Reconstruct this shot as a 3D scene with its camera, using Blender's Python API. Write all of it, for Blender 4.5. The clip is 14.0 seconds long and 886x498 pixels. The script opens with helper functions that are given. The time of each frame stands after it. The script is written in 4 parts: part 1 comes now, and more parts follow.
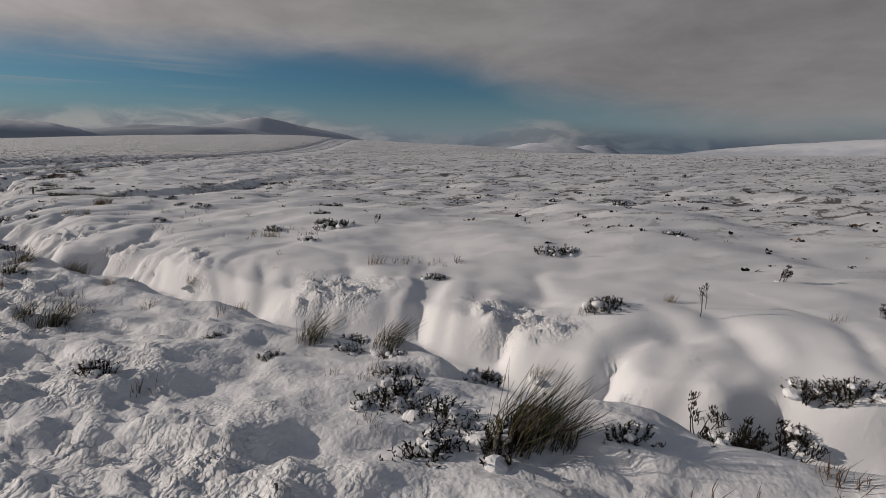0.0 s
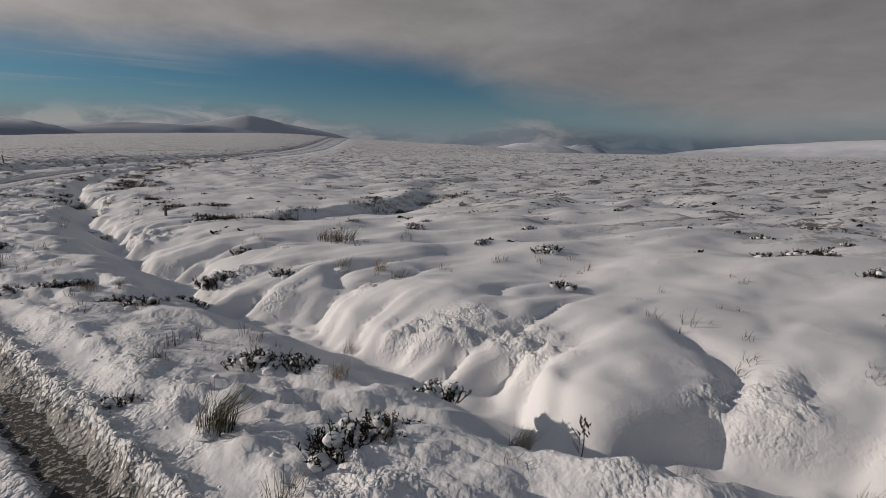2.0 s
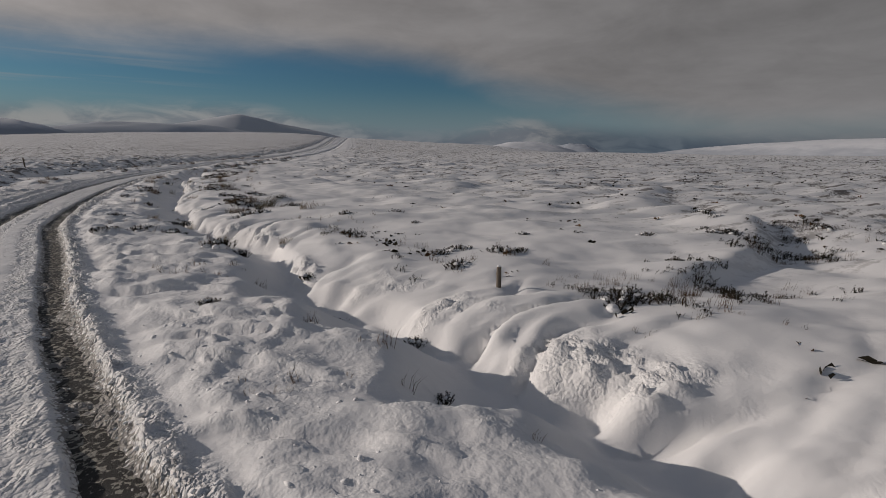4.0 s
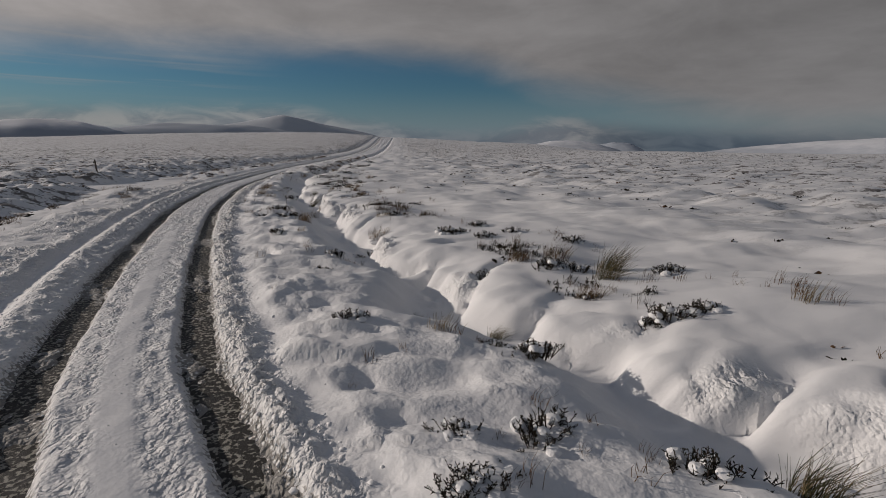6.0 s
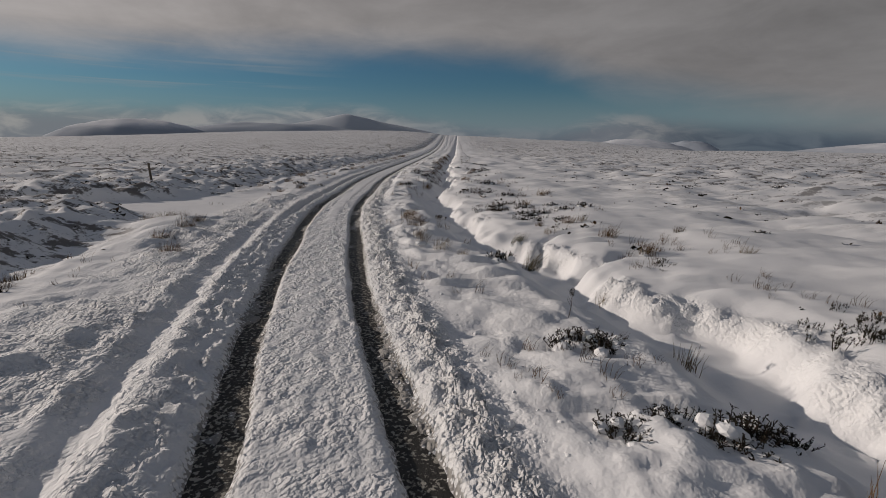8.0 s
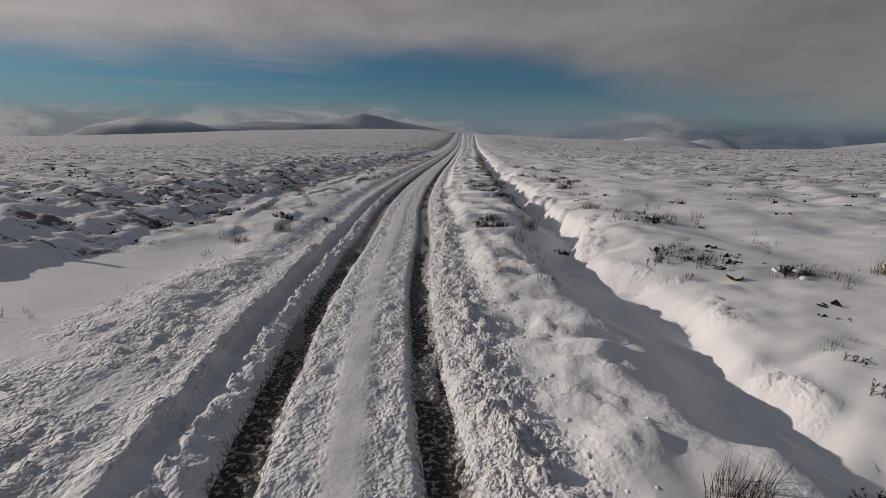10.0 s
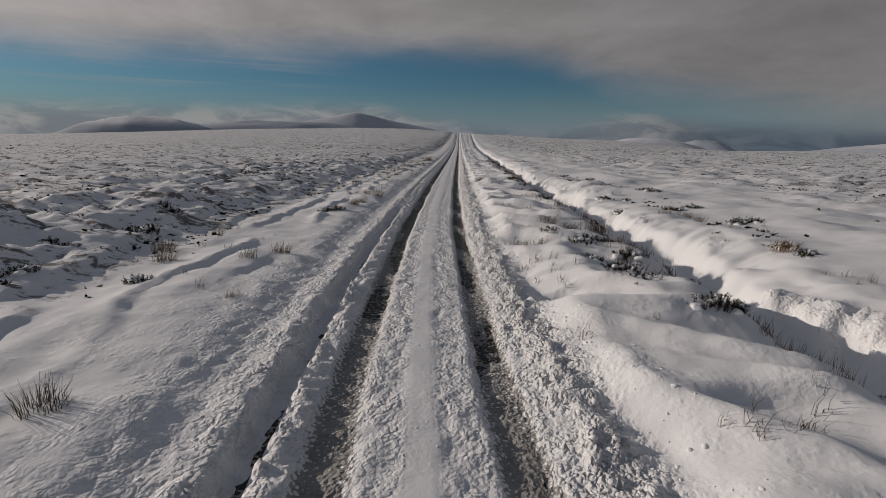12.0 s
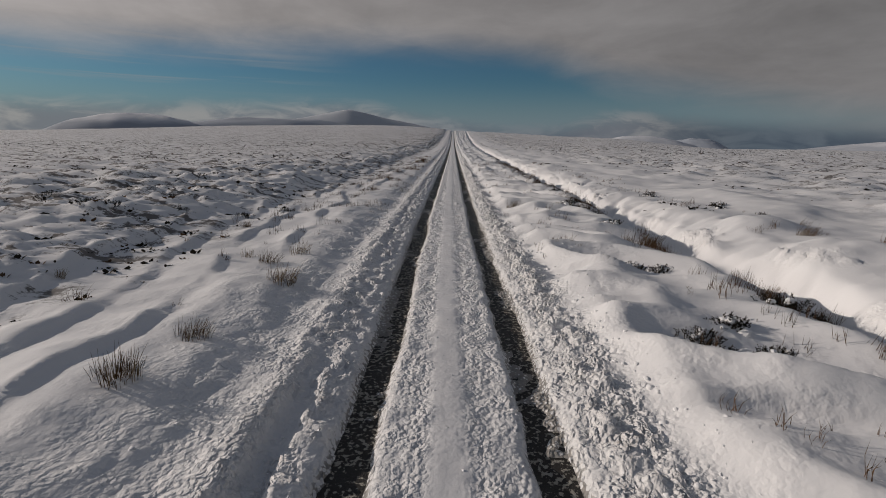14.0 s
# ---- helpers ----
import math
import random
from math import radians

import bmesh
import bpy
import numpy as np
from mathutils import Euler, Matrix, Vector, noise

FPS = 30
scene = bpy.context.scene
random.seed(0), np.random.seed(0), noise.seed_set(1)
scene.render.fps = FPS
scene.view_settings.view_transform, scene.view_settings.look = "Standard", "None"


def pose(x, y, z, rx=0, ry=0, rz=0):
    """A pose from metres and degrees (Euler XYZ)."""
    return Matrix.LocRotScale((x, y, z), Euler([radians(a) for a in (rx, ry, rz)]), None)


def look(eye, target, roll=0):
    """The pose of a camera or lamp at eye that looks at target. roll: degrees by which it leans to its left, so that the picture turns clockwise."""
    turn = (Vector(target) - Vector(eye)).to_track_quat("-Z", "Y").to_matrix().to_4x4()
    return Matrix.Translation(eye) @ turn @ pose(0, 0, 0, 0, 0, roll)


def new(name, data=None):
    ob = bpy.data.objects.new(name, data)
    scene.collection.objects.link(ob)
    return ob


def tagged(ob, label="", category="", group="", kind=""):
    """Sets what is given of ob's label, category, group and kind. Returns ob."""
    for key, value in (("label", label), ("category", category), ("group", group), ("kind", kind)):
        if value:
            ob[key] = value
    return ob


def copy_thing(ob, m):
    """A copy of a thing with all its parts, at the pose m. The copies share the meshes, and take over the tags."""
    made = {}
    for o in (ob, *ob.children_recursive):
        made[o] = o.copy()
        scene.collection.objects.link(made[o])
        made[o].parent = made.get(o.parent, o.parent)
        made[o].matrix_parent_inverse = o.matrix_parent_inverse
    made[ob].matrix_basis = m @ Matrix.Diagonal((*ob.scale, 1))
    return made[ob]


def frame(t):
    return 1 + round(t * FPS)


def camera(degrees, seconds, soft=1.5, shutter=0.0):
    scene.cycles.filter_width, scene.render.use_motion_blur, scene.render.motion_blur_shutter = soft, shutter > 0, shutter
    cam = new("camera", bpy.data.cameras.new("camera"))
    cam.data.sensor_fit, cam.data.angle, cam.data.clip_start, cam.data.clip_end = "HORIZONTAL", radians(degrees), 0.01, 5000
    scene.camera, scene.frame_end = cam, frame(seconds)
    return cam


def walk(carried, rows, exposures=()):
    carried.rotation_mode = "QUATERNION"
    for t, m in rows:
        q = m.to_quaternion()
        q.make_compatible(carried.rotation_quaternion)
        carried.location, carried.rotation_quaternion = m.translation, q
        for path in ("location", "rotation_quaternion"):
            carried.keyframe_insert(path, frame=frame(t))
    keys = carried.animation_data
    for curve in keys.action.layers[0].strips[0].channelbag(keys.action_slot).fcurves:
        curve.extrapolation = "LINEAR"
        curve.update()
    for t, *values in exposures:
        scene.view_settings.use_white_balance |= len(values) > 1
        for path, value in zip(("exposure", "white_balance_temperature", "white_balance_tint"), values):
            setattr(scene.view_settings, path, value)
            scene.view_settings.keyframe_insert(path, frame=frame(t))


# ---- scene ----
cam = camera(89.0, 14.0, soft=0.6)
PATH = [
    (0, (36.975, -74.716, 2.396), (37.246, -72.781, 1.966), 0.35),
    (0.5, (34.547, -72.846, 2.484), (34.818, -70.914, 2.044), 0.55),
    (1, (32.082, -70.961, 2.475), (32.360, -69.029, 2.040), 0.50),
    (1.5, (29.650, -68.975, 2.473), (29.940, -67.044, 2.039), 0.52),
    (2, (27.241, -66.888, 2.458), (27.566, -64.963, 2.026), 0.56),
    (2.5, (24.853, -64.787, 2.451), (25.199, -62.865, 2.020), 0.57),
    (3, (22.547, -62.530, 2.458), (22.905, -60.610, 2.028), 0.59),
    (3.5, (20.406, -60.095, 2.465), (20.776, -58.178, 2.031), 0.47),
    (6, (11.353, -47.003, 2.347), (11.552, -45.061, 1.908), 0.25),
    (6.5, (9.791, -44.278, 2.346), (9.943, -42.333, 1.906), 0.33),
    (7, (8.335, -41.449, 2.353), (8.386, -39.500, 1.907), 0.23),
    (7.5, (7.050, -38.581, 2.342), (7.055, -36.632, 1.897), 0.38),
    (8, (5.844, -35.676, 2.354), (5.799, -33.727, 1.907), 0.39),
    (8.5, (4.878, -32.759, 2.323), (4.783, -30.812, 1.876), 0.46),
    (9, (4.060, -29.818, 2.327), (3.951, -27.874, 1.872), 0.16),
    (11.5, (1.253, -15.113, 2.409), (1.164, -13.167, 1.960), 0.64),
    (12, (0.783, -12.012, 2.384), (0.704, -10.065, 1.931), 0.56),
    (12.5, (0.416, -8.866, 2.345), (0.347, -6.920, 1.888), 0.58),
    (13, (0.254, -5.763, 2.286), (0.188, -3.817, 1.832), 0.35),
    (13.5, (0.016, -2.883, 2.305), (-0.038, -0.936, 1.850), 0.54),
    (14, (-0.108, 0.006, 2.313), (-0.161, 1.951, 1.851), 0.66),
]
walk(cam, [(t, look(eye, target, roll)) for t, eye, target, roll in PATH],
     exposures=[(0, 0.08), (1, 0.08), (2, 0.07), (3, 0.03), (3.5, -0.07), (6, -0.09), (8, -0.02), (11.5, -0.04), (13.5, -0.07), (14, -0.04)])

# ---------------------------------------------------------------- light
SUN_AZ = radians(74.0)      # left of straight ahead
SUN_EL = radians(16.5)
sun_data = bpy.data.lights.new("sun", "SUN")
sun_data.energy, sun_data.angle, sun_data.color = 2.6, radians(0.6), (1.0, 0.88, 0.785)
sun = new("sun", sun_data)
sun_dir = Vector((-math.sin(SUN_AZ) * math.cos(SUN_EL), math.cos(SUN_AZ) * math.cos(SUN_EL), math.sin(SUN_EL)))
sun.matrix_world = look(sun_dir * 60, (0, 0, 0))
scene.view_settings.exposure = 0.0


class Nodes:
    """A short hand for building node trees."""

    def __init__(self, tree):
        self.tree = tree
        tree.nodes.clear()

    def add(self, kind, **settings):
        node = self.tree.nodes.new(kind)
        for key, value in settings.items():
            if key == "inputs":
                for name, v in value.items():
                    self.plug(node.inputs[name], v)
            elif key == "operation":
                node.operation = value
            elif key == "blend_type":
                node.blend_type = value
            elif key == "data_type":
                node.data_type = value
            elif key == "sky_type":
                node.sky_type = value
            elif key == "attribute_name":
                node.attribute_name = value
        return node

    def plug(self, socket, v):
        if isinstance(v, bpy.types.NodeSocket):
            self.tree.links.new(v, socket)
        else:
            socket.default_value = v

    def math(self, op, a, b=None, c=None, clamp=False):
        node = self.tree.nodes.new("ShaderNodeMath")
        node.operation, node.use_clamp = op, clamp
        for n, v in enumerate((a, b, c)):
            if v is not None:
                self.plug(node.inputs[n], v)
        return node.outputs[0]

    def noise(self, vector, scale, detail=4.0, rough=0.55, distortion=0.0):
        node = self.tree.nodes.new("ShaderNodeTexNoise")
        if vector is not None:
            self.plug(node.inputs["Vector"], vector)
        for key, v in (("Scale", scale), ("Detail", detail), ("Roughness", rough), ("Distortion", distortion)):
            node.inputs[key].default_value = v
        return node.outputs["Fac"]

    def mix(self, fac, a, b, mode="MIX"):
        node = self.tree.nodes.new("ShaderNodeMix")
        node.data_type, node.blend_type = "RGBA", mode
        self.plug(node.inputs[0], fac)
        self.plug(node.inputs[6], a)
        self.plug(node.inputs[7], b)
        return node.outputs[2]

    def step(self, v, lo, hi, out0=0.0, out1=1.0):
        node = self.tree.nodes.new("ShaderNodeMapRange")
        node.interpolation_type = "SMOOTHSTEP"
        for n, x in enumerate((v, lo, hi, out0, out1)):
            self.plug(node.inputs[n], x)
        return node.outputs[0]

    def ramp(self, v, stops, mode="B_SPLINE"):
        node = self.tree.nodes.new("ShaderNodeValToRGB")
        node.color_ramp.interpolation = mode
        el = node.color_ramp.elements
        while len(el) < len(stops):
            el.new(0.5)
        for e, (p, col) in zip(el, stops):
            e.position = p
            e.color = (col, col, col, 1) if isinstance(col, (int, float)) else (*col, 1)
        self.plug(node.inputs[0], v)
        return node.outputs[0]

    def jitter(self, vector, scale, amount):
        """The vector, pushed about by a colour noise."""
        node = self.tree.nodes.new("ShaderNodeTexNoise")
        self.plug(node.inputs["Vector"], vector)
        node.inputs["Scale"].default_value, node.inputs["Detail"].default_value = scale, 3.0
        push = self.tree.nodes.new("ShaderNodeVectorMath")
        push.operation = "MULTIPLY_ADD"
        self.plug(push.inputs[0], node.outputs["Color"])
        push.inputs[1].default_value = (amount, amount, amount)
        self.plug(push.inputs[2], vector)
        return push.outputs[0]

    def scaled(self, vector, s):
        node = self.tree.nodes.new("ShaderNodeVectorMath")
        node.operation = "MULTIPLY"
        self.plug(node.inputs[0], vector)
        node.inputs[1].default_value = s
        return node.outputs[0]


# ---------------------------------------------------------------- sky
world = bpy.data.worlds.new("sky")
scene.world = world
world.use_nodes = True
W = Nodes(world.node_tree)
ray = W.add("ShaderNodeTexCoord").outputs["Generated"]
xyz = W.add("ShaderNodeSeparateXYZ", inputs={"Vector": ray}).outputs
sky = W.add("ShaderNodeTexSky", sky_type="NISHITA")
sky.sun_disc, sky.sun_elevation, sky.sun_rotation = False, SUN_EL, -SUN_AZ
sky.altitude, sky.air_density, sky.dust_density, sky.ozone_density = 400, 1.0, 0.3, 2.0
blue = W.mix(1.0, sky.outputs[0], (0.0202, 0.0316, 0.0378, 1), "MULTIPLY")
up = W.math("MAXIMUM", xyz["Z"], 0.0)
# the underside of the cloud deck: long rolls, stretched along its edge
rolls = W.noise(W.scaled(ray, (1.7, 1.5, 5.0)), 1.5, 6.0, 0.55, 0.4)
wisps = W.noise(W.scaled(ray, (4.0, 4.0, 13.0)), 1.6, 6.0, 0.6, 0.6)
across = W.math("MULTIPLY_ADD", xyz["X"], 0.5, 0.5)
edge = W.ramp(across, [(0.0, 0.125), (0.16, 0.135), (0.29, 0.163), (0.42, 0.186), (0.5, 0.184), (0.58, 0.163),
                       (0.64, 0.122), (0.72, 0.083), (0.78, 0.055), (0.84, 0.028), (1.0, 0.02)])
lift = W.math("SUBTRACT", up, edge)
lift = W.math("MULTIPLY_ADD", W.math("SUBTRACT", rolls, 0.5), 0.045, lift)
lift = W.math("MULTIPLY_ADD", W.math("SUBTRACT", wisps, 0.5), 0.03, lift)
deck = W.step(lift, -0.035, 0.055)
# broken cloud with blue gaps high overhead and behind
gaps = W.math("MULTIPLY", W.step(up, 0.30, 0.55), W.step(wisps, 0.34, 0.52))
deck = W.math("MULTIPLY", deck, W.math("SUBTRACT", 1.0, W.math("MULTIPLY", gaps, 0.86)))
tone = W.ramp(across, [(0.0, (0.37, 0.345, 0.335)), (0.25, (0.325, 0.304, 0.299)), (0.42, (0.208, 0.197, 0.196)), (0.55, (0.195, 0.185, 0.185)),
                       (0.8, (0.19, 0.184, 0.186)), (1.0, (0.20, 0.195, 0.198))])
shade = W.math("MULTIPLY_ADD", W.math("MULTIPLY_ADD", wisps, 0.35, rolls), 1.1, 0.26)
cloud = W.mix(1.0, tone, W.add("ShaderNodeCombineXYZ", inputs={"X": shade, "Y": shade, "Z": shade}).outputs[0], "MULTIPLY")
# pale air low down, and low cloud lying on the far hills
blue = W.mix(W.step(up, 0.0, 0.13, 0.85, 0.0), blue, (0.150, 0.186, 0.222, 1))
low_n = W.noise(W.scaled(ray, (7.0, 7.0, 22.0)), 1.6, 7.0, 0.58, 0.6)
low_line = W.ramp(across, [(0.0, 0.045), (0.21, 0.058), (0.33, 0.066), (0.395, 0.078), (0.45, 0.052), (0.52, 0.034), (0.60, 0.016),
                           (0.665, 0.066), (0.71, 0.044), (0.79, 0.030), (0.9, 0.03)])
low_top = W.math("MULTIPLY_ADD", W.math("SUBTRACT", low_n, 0.5), 0.03, low_line)
low = W.step(W.math("SUBTRACT", low_top, up), -0.02, 0.022)
low_side = W.ramp(across, [(0.0, (0.29, 0.285, 0.275)), (0.3, (0.285, 0.28, 0.278)), (0.46, (0.24, 0.245, 0.255)), (0.60, (0.11, 0.13, 0.155)),
                           (0.665, (0.31, 0.295, 0.29)), (0.72, (0.085, 0.10, 0.12)), (0.8, (0.075, 0.10, 0.13)), (0.9, (0.15, 0.155, 0.165))])
low_tone = W.mix(W.step(low_n, 0.38, 0.62), W.mix(1.0, low_side, (0.55, 0.6, 0.68, 1), "MULTIPLY"), low_side)
streak = W.step(W.noise(W.scaled(ray, (2.0, 2.0, 60.0)), 1.3, 4.0, 0.5, 0.4), 0.5, 0.72)
streak = W.math("MULTIPLY", streak, W.math("MULTIPLY", W.step(across, 0.2, 0.42, 0.55, 0.0), W.step(up, 0.07, 0.12)))
seen = W.mix(streak, blue, (0.24, 0.25, 0.26, 1))
seen = W.mix(W.math("MULTIPLY", low, 0.88), seen, low_tone)
seen = W.mix(deck, seen, cloud)
back = W.add("ShaderNodeBackground", inputs={"Color": seen, "Strength": 1.03})
W.tree.links.new(back.outputs[0], W.add("ShaderNodeOutputWorld").inputs["Surface"])


# ---------------------------------------------------------------- materials
def material(name):
    m = bpy.data.materials.new(name)
    m.use_nodes = True
    n = Nodes(m.node_tree)
    bsdf = n.add("ShaderNodeBsdfPrincipled")
    n.tree.links.new(bsdf.outputs[0], n.add("ShaderNodeOutputMaterial").inputs["Surface"])
    return m, n, bsdf


def bump(n, bsdf, height, distance, strength=1.0, under=None):
    b = n.add("ShaderNodeBump", inputs={"Height": height, "Distance": distance, "Strength": strength})
    if under is not None:
        n.plug(b.inputs["Normal"], under)
    n.plug(bsdf.inputs["Normal"], b.outputs[0])
    return b.outputs[0]


def snow_material():
    m, n, bsdf = material("snow")
    p = n.add("ShaderNodeNewGeometry").outputs["Position"]
    grit = n.add("ShaderNodeAttribute", attribute_name="grit").outputs["Fac"]
    wet = n.add("ShaderNodeAttribute", attribute_name="slush").outputs["Fac"]
    crustiness = n.add("ShaderNodeAttribute", attribute_name="crust").outputs["Fac"]
    veg = n.add("ShaderNodeAttribute", attribute_name="heath").outputs["Fac"]
    big = n.noise(p, 0.35, 4, 0.5)
    fine = n.noise(p, 45.0, 2, 0.5)
    lumps = n.noise(p, 19.0, 2, 0.45, 0.1)
    bent = n.jitter(p, 9.0, 0.035)
    cells = n.add("ShaderNodeTexVoronoi", inputs={"Vector": bent, "Scale": 11.0}).outputs["Distance"]
    cells2 = n.add("ShaderNodeTexVoronoi", inputs={"Vector": bent, "Scale": 27.0}).outputs["Distance"]
    uneven = n.step(n.noise(p, 3.2, 3, 0.5), 0.36, 0.62, 0.35, 1.0)
    col = n.mix(big, (0.80, 0.80, 0.81, 1), (0.86, 0.85, 0.84, 1))
    # thin brown slush beside the wheel tracks, broken up by whiter crumbs
    dirt = n.step(n.math("MULTIPLY_ADD", lumps, 0.7, n.math("MULTIPLY_ADD", wet, 0.75, n.math("MULTIPLY", cells2, 0.55))), 0.86, 1.0)
    dirt = n.math("MULTIPLY", dirt, n.step(wet, 0.02, 0.4), clamp=True)
    col = n.mix(n.math("MULTIPLY", grit, 0.10), col, (0.62, 0.58, 0.50, 1))
    col = n.mix(n.math("MULTIPLY", dirt, 0.72), col, (0.13, 0.115, 0.09, 1))
    # heather tips and bent grass showing through thin snow, in streaks drawn out by the wind
    streak = n.noise(n.scaled(p, (0.75, 2.1, 1.0)), 1.0, 6, 0.62, 0.4)
    specks = n.noise(p, 7.0, 4, 0.7)
    poke = n.step(n.math("MULTIPLY_ADD", specks, 0.45, streak), 0.745, 0.86)
    poke = n.math("MULTIPLY", poke, veg, clamp=True)
    col = n.mix(n.math("MULTIPLY", poke, 0.85), col, (0.075, 0.06, 0.048, 1))
    n.plug(bsdf.inputs["Base Color"], col)
    bsdf.inputs["Roughness"].default_value = 0.75
    bsdf.inputs["Specular IOR Level"].default_value = 0.25
    ripple = n.noise(n.scaled(p, (3.0, 9.0, 4.0)), 1.0, 3, 0.45, 0.4)
    n0 = bump(n, bsdf, ripple, 0.012, 0.5)
    crusty = n.math("MULTIPLY", n.step(n.math("MULTIPLY_ADD", crustiness, 0.35, n.noise(p, 1.6, 3, 0.55)), 0.60, 0.86), n.noise(p, 12.0, 2, 0.5))
    n0 = bump(n, bsdf, crusty, 0.030, 0.55, n0)
    crumbs = n.math("MULTIPLY_ADD", n.math("MULTIPLY", cells, cells), -0.6, n.math("MULTIPLY_ADD", n.math("MULTIPLY", cells2, cells2), -0.5, n.math("MULTIPLY", lumps, 1.5)))
    n1 = bump(n, bsdf, n.math("MULTIPLY", crumbs, n.math("MULTIPLY", uneven, n.math("MULTIPLY_ADD", grit, 1.0, 0.02))), 0.075, 0.9, n0)
    bump(n, bsdf, fine, 0.0035, 0.4, n1)
    return m


def asphalt_material():
    m, n, bsdf = material("wet_asphalt")
    p = n.add("ShaderNodeNewGeometry").outputs["Position"]
    stones = n.noise(p, 90.0, 3, 0.6)
    patch = n.noise(p, 3.0, 4, 0.6)
    speck = n.noise(n.jitter(p, 14.0, 0.03), 22.0, 3, 0.6)
    slush = n.step(n.math("MULTIPLY_ADD", patch, 0.30, speck), 0.665, 0.745)
    col = n.mix(patch, (0.020, 0.019, 0.018, 1), (0.050, 0.046, 0.041, 1))
    col = n.mix(n.math("MULTIPLY", slush, 0.75), col, (0.55, 0.52, 0.45, 1))
    n.plug(bsdf.inputs["Base Color"], col)
    n.plug(bsdf.inputs["Roughness"], n.step(patch, 0.3, 0.7, 0.5, 0.85))
    bsdf.inputs["Specular IOR Level"].default_value = 0.3
    bump(n, bsdf, n.math("ADD", stones, slush), 0.012, 0.9)
    return m


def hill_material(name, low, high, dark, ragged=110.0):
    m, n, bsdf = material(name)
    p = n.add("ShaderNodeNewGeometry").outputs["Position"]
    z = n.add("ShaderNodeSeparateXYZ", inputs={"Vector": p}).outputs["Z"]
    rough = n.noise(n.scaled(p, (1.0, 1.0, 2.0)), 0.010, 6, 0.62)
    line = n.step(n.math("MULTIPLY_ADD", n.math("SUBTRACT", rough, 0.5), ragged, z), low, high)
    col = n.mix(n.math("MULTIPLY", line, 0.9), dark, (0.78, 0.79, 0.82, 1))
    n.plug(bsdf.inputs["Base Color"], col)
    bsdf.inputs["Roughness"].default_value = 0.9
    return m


SNOW, ASPHALT = snow_material(), asphalt_material()
# aerial haze is put into the pale blue-grey base colour of all four
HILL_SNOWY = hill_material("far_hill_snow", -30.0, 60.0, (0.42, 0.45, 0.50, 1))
HILL_GREY_HAZE = hill_material("far_hill_grey_haze", 140.0, 420.0, (0.42, 0.46, 0.52, 1))
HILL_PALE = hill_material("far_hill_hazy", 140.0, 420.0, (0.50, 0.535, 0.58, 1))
# snow kept to the top as a sunlit rim, flank coloured as if shaded
HILL_LIT_RIM = hill_material("far_hill_snow_lit_rim", 74.0, 108.0, (0.36, 0.40, 0.46, 1), 26.0)


# ---------------------------------------------------------------- the lie of the land
def spline(knots):
    """A natural cubic through a few knots, straight beyond them."""
    kx, ky = (np.array(v, float) for v in zip(*knots))
    h = np.diff(kx)
    a = np.zeros((len(kx), len(kx)))
    r = np.zeros(len(kx))
    a[0, 0] = a[-1, -1] = 1
    for i in range(1, len(kx) - 1):
        a[i, i - 1], a[i, i], a[i, i + 1] = h[i - 1], 2 * (h[i - 1] + h[i]), h[i]
        r[i] = 6 * ((ky[i + 1] - ky[i]) / h[i] - (ky[i] - ky[i - 1]) / h[i - 1])
    m = np.linalg.solve(a, r)

    def f(x):
        x = np.asarray(x, float)
        i = np.clip(np.searchsorted(kx, x) - 1, 0, len(h) - 1)
        xc = np.clip(x, kx[0], kx[-1])
        t0, t1 = xc - kx[i], kx[i + 1] - xc
        v = (m[i] * t1**3 + m[i + 1] * t0**3) / (6 * h[i]) + (ky[i] / h[i] - m[i] * h[i] / 6) * t1 + (ky[i + 1] / h[i] - m[i + 1] * h[i] / 6) * t0
        first = (ky[1] - ky[0]) / h[0] - h[0] * (2 * m[0] + m[1]) / 6
        last = (ky[-1] - ky[-2]) / h[-1] + h[-1] * (m[-2] + 2 * m[-1]) / 6
        return v + first * np.minimum(x - kx[0], 0) + last * np.maximum(x - kx[-1], 0)

    return f


road_x = spline([(-92, 52.5), (-76, 36.5), (-66, 26.5), (-57.4, 18.1), (-54.95, 16.15), (-53.1, 14.85), (-50.9, 13.4), (-46.5, 10.85), (-42.9, 8.75), (-40.1, 7.5), (-38.7, 6.93), (-36.1, 5.95), (-33.4, 5.05), (-30.7, 4.2), (-27.5, 3.28), (-25, 2.68), (-22.3, 2.08), (-18.5, 1.45), (-15.3, 1.12), (-11.9, 0.82), (-9.6, 0.6), (-7.2, 0.38), (-4.2, 0.17), (-1.5, 0.04), (3.1, -0.09), (7.4, -0.2), (12.5, -0.3), (22, -0.4), (40, -0.55)])
ditch_d = spline([(-90, 6.7), (-71.5, 6.35), (-69.5, 5.7), (-67, 5.2), (-65, 4.5), (-62, 4.2), (-58, 4.3), (-54, 4.5), (-48, 4.7), (-42, 4.6), (-36, 4.45),
                  (-29, 4.6), (-25, 4.4), (-20, 4.1), (-14, 4.3), (-10, 4.9), (-5, 5.2), (0, 5.5), (8, 5.6), (20, 5.8), (40, 6.2), (120, 7.5)])


def hashed(i, j, seed):
    n = (i * 374761393 + j * 668265263 + seed * 974634777) & 0xFFFFFFFF
    n = ((n ^ (n >> 13)) * 1274126177) & 0xFFFFFFFF
    n = ((n ^ (n >> 16)) * 2246822519) & 0xFFFFFFFF
    return (n ^ (n >> 15)) & 0xFFFFFFFF


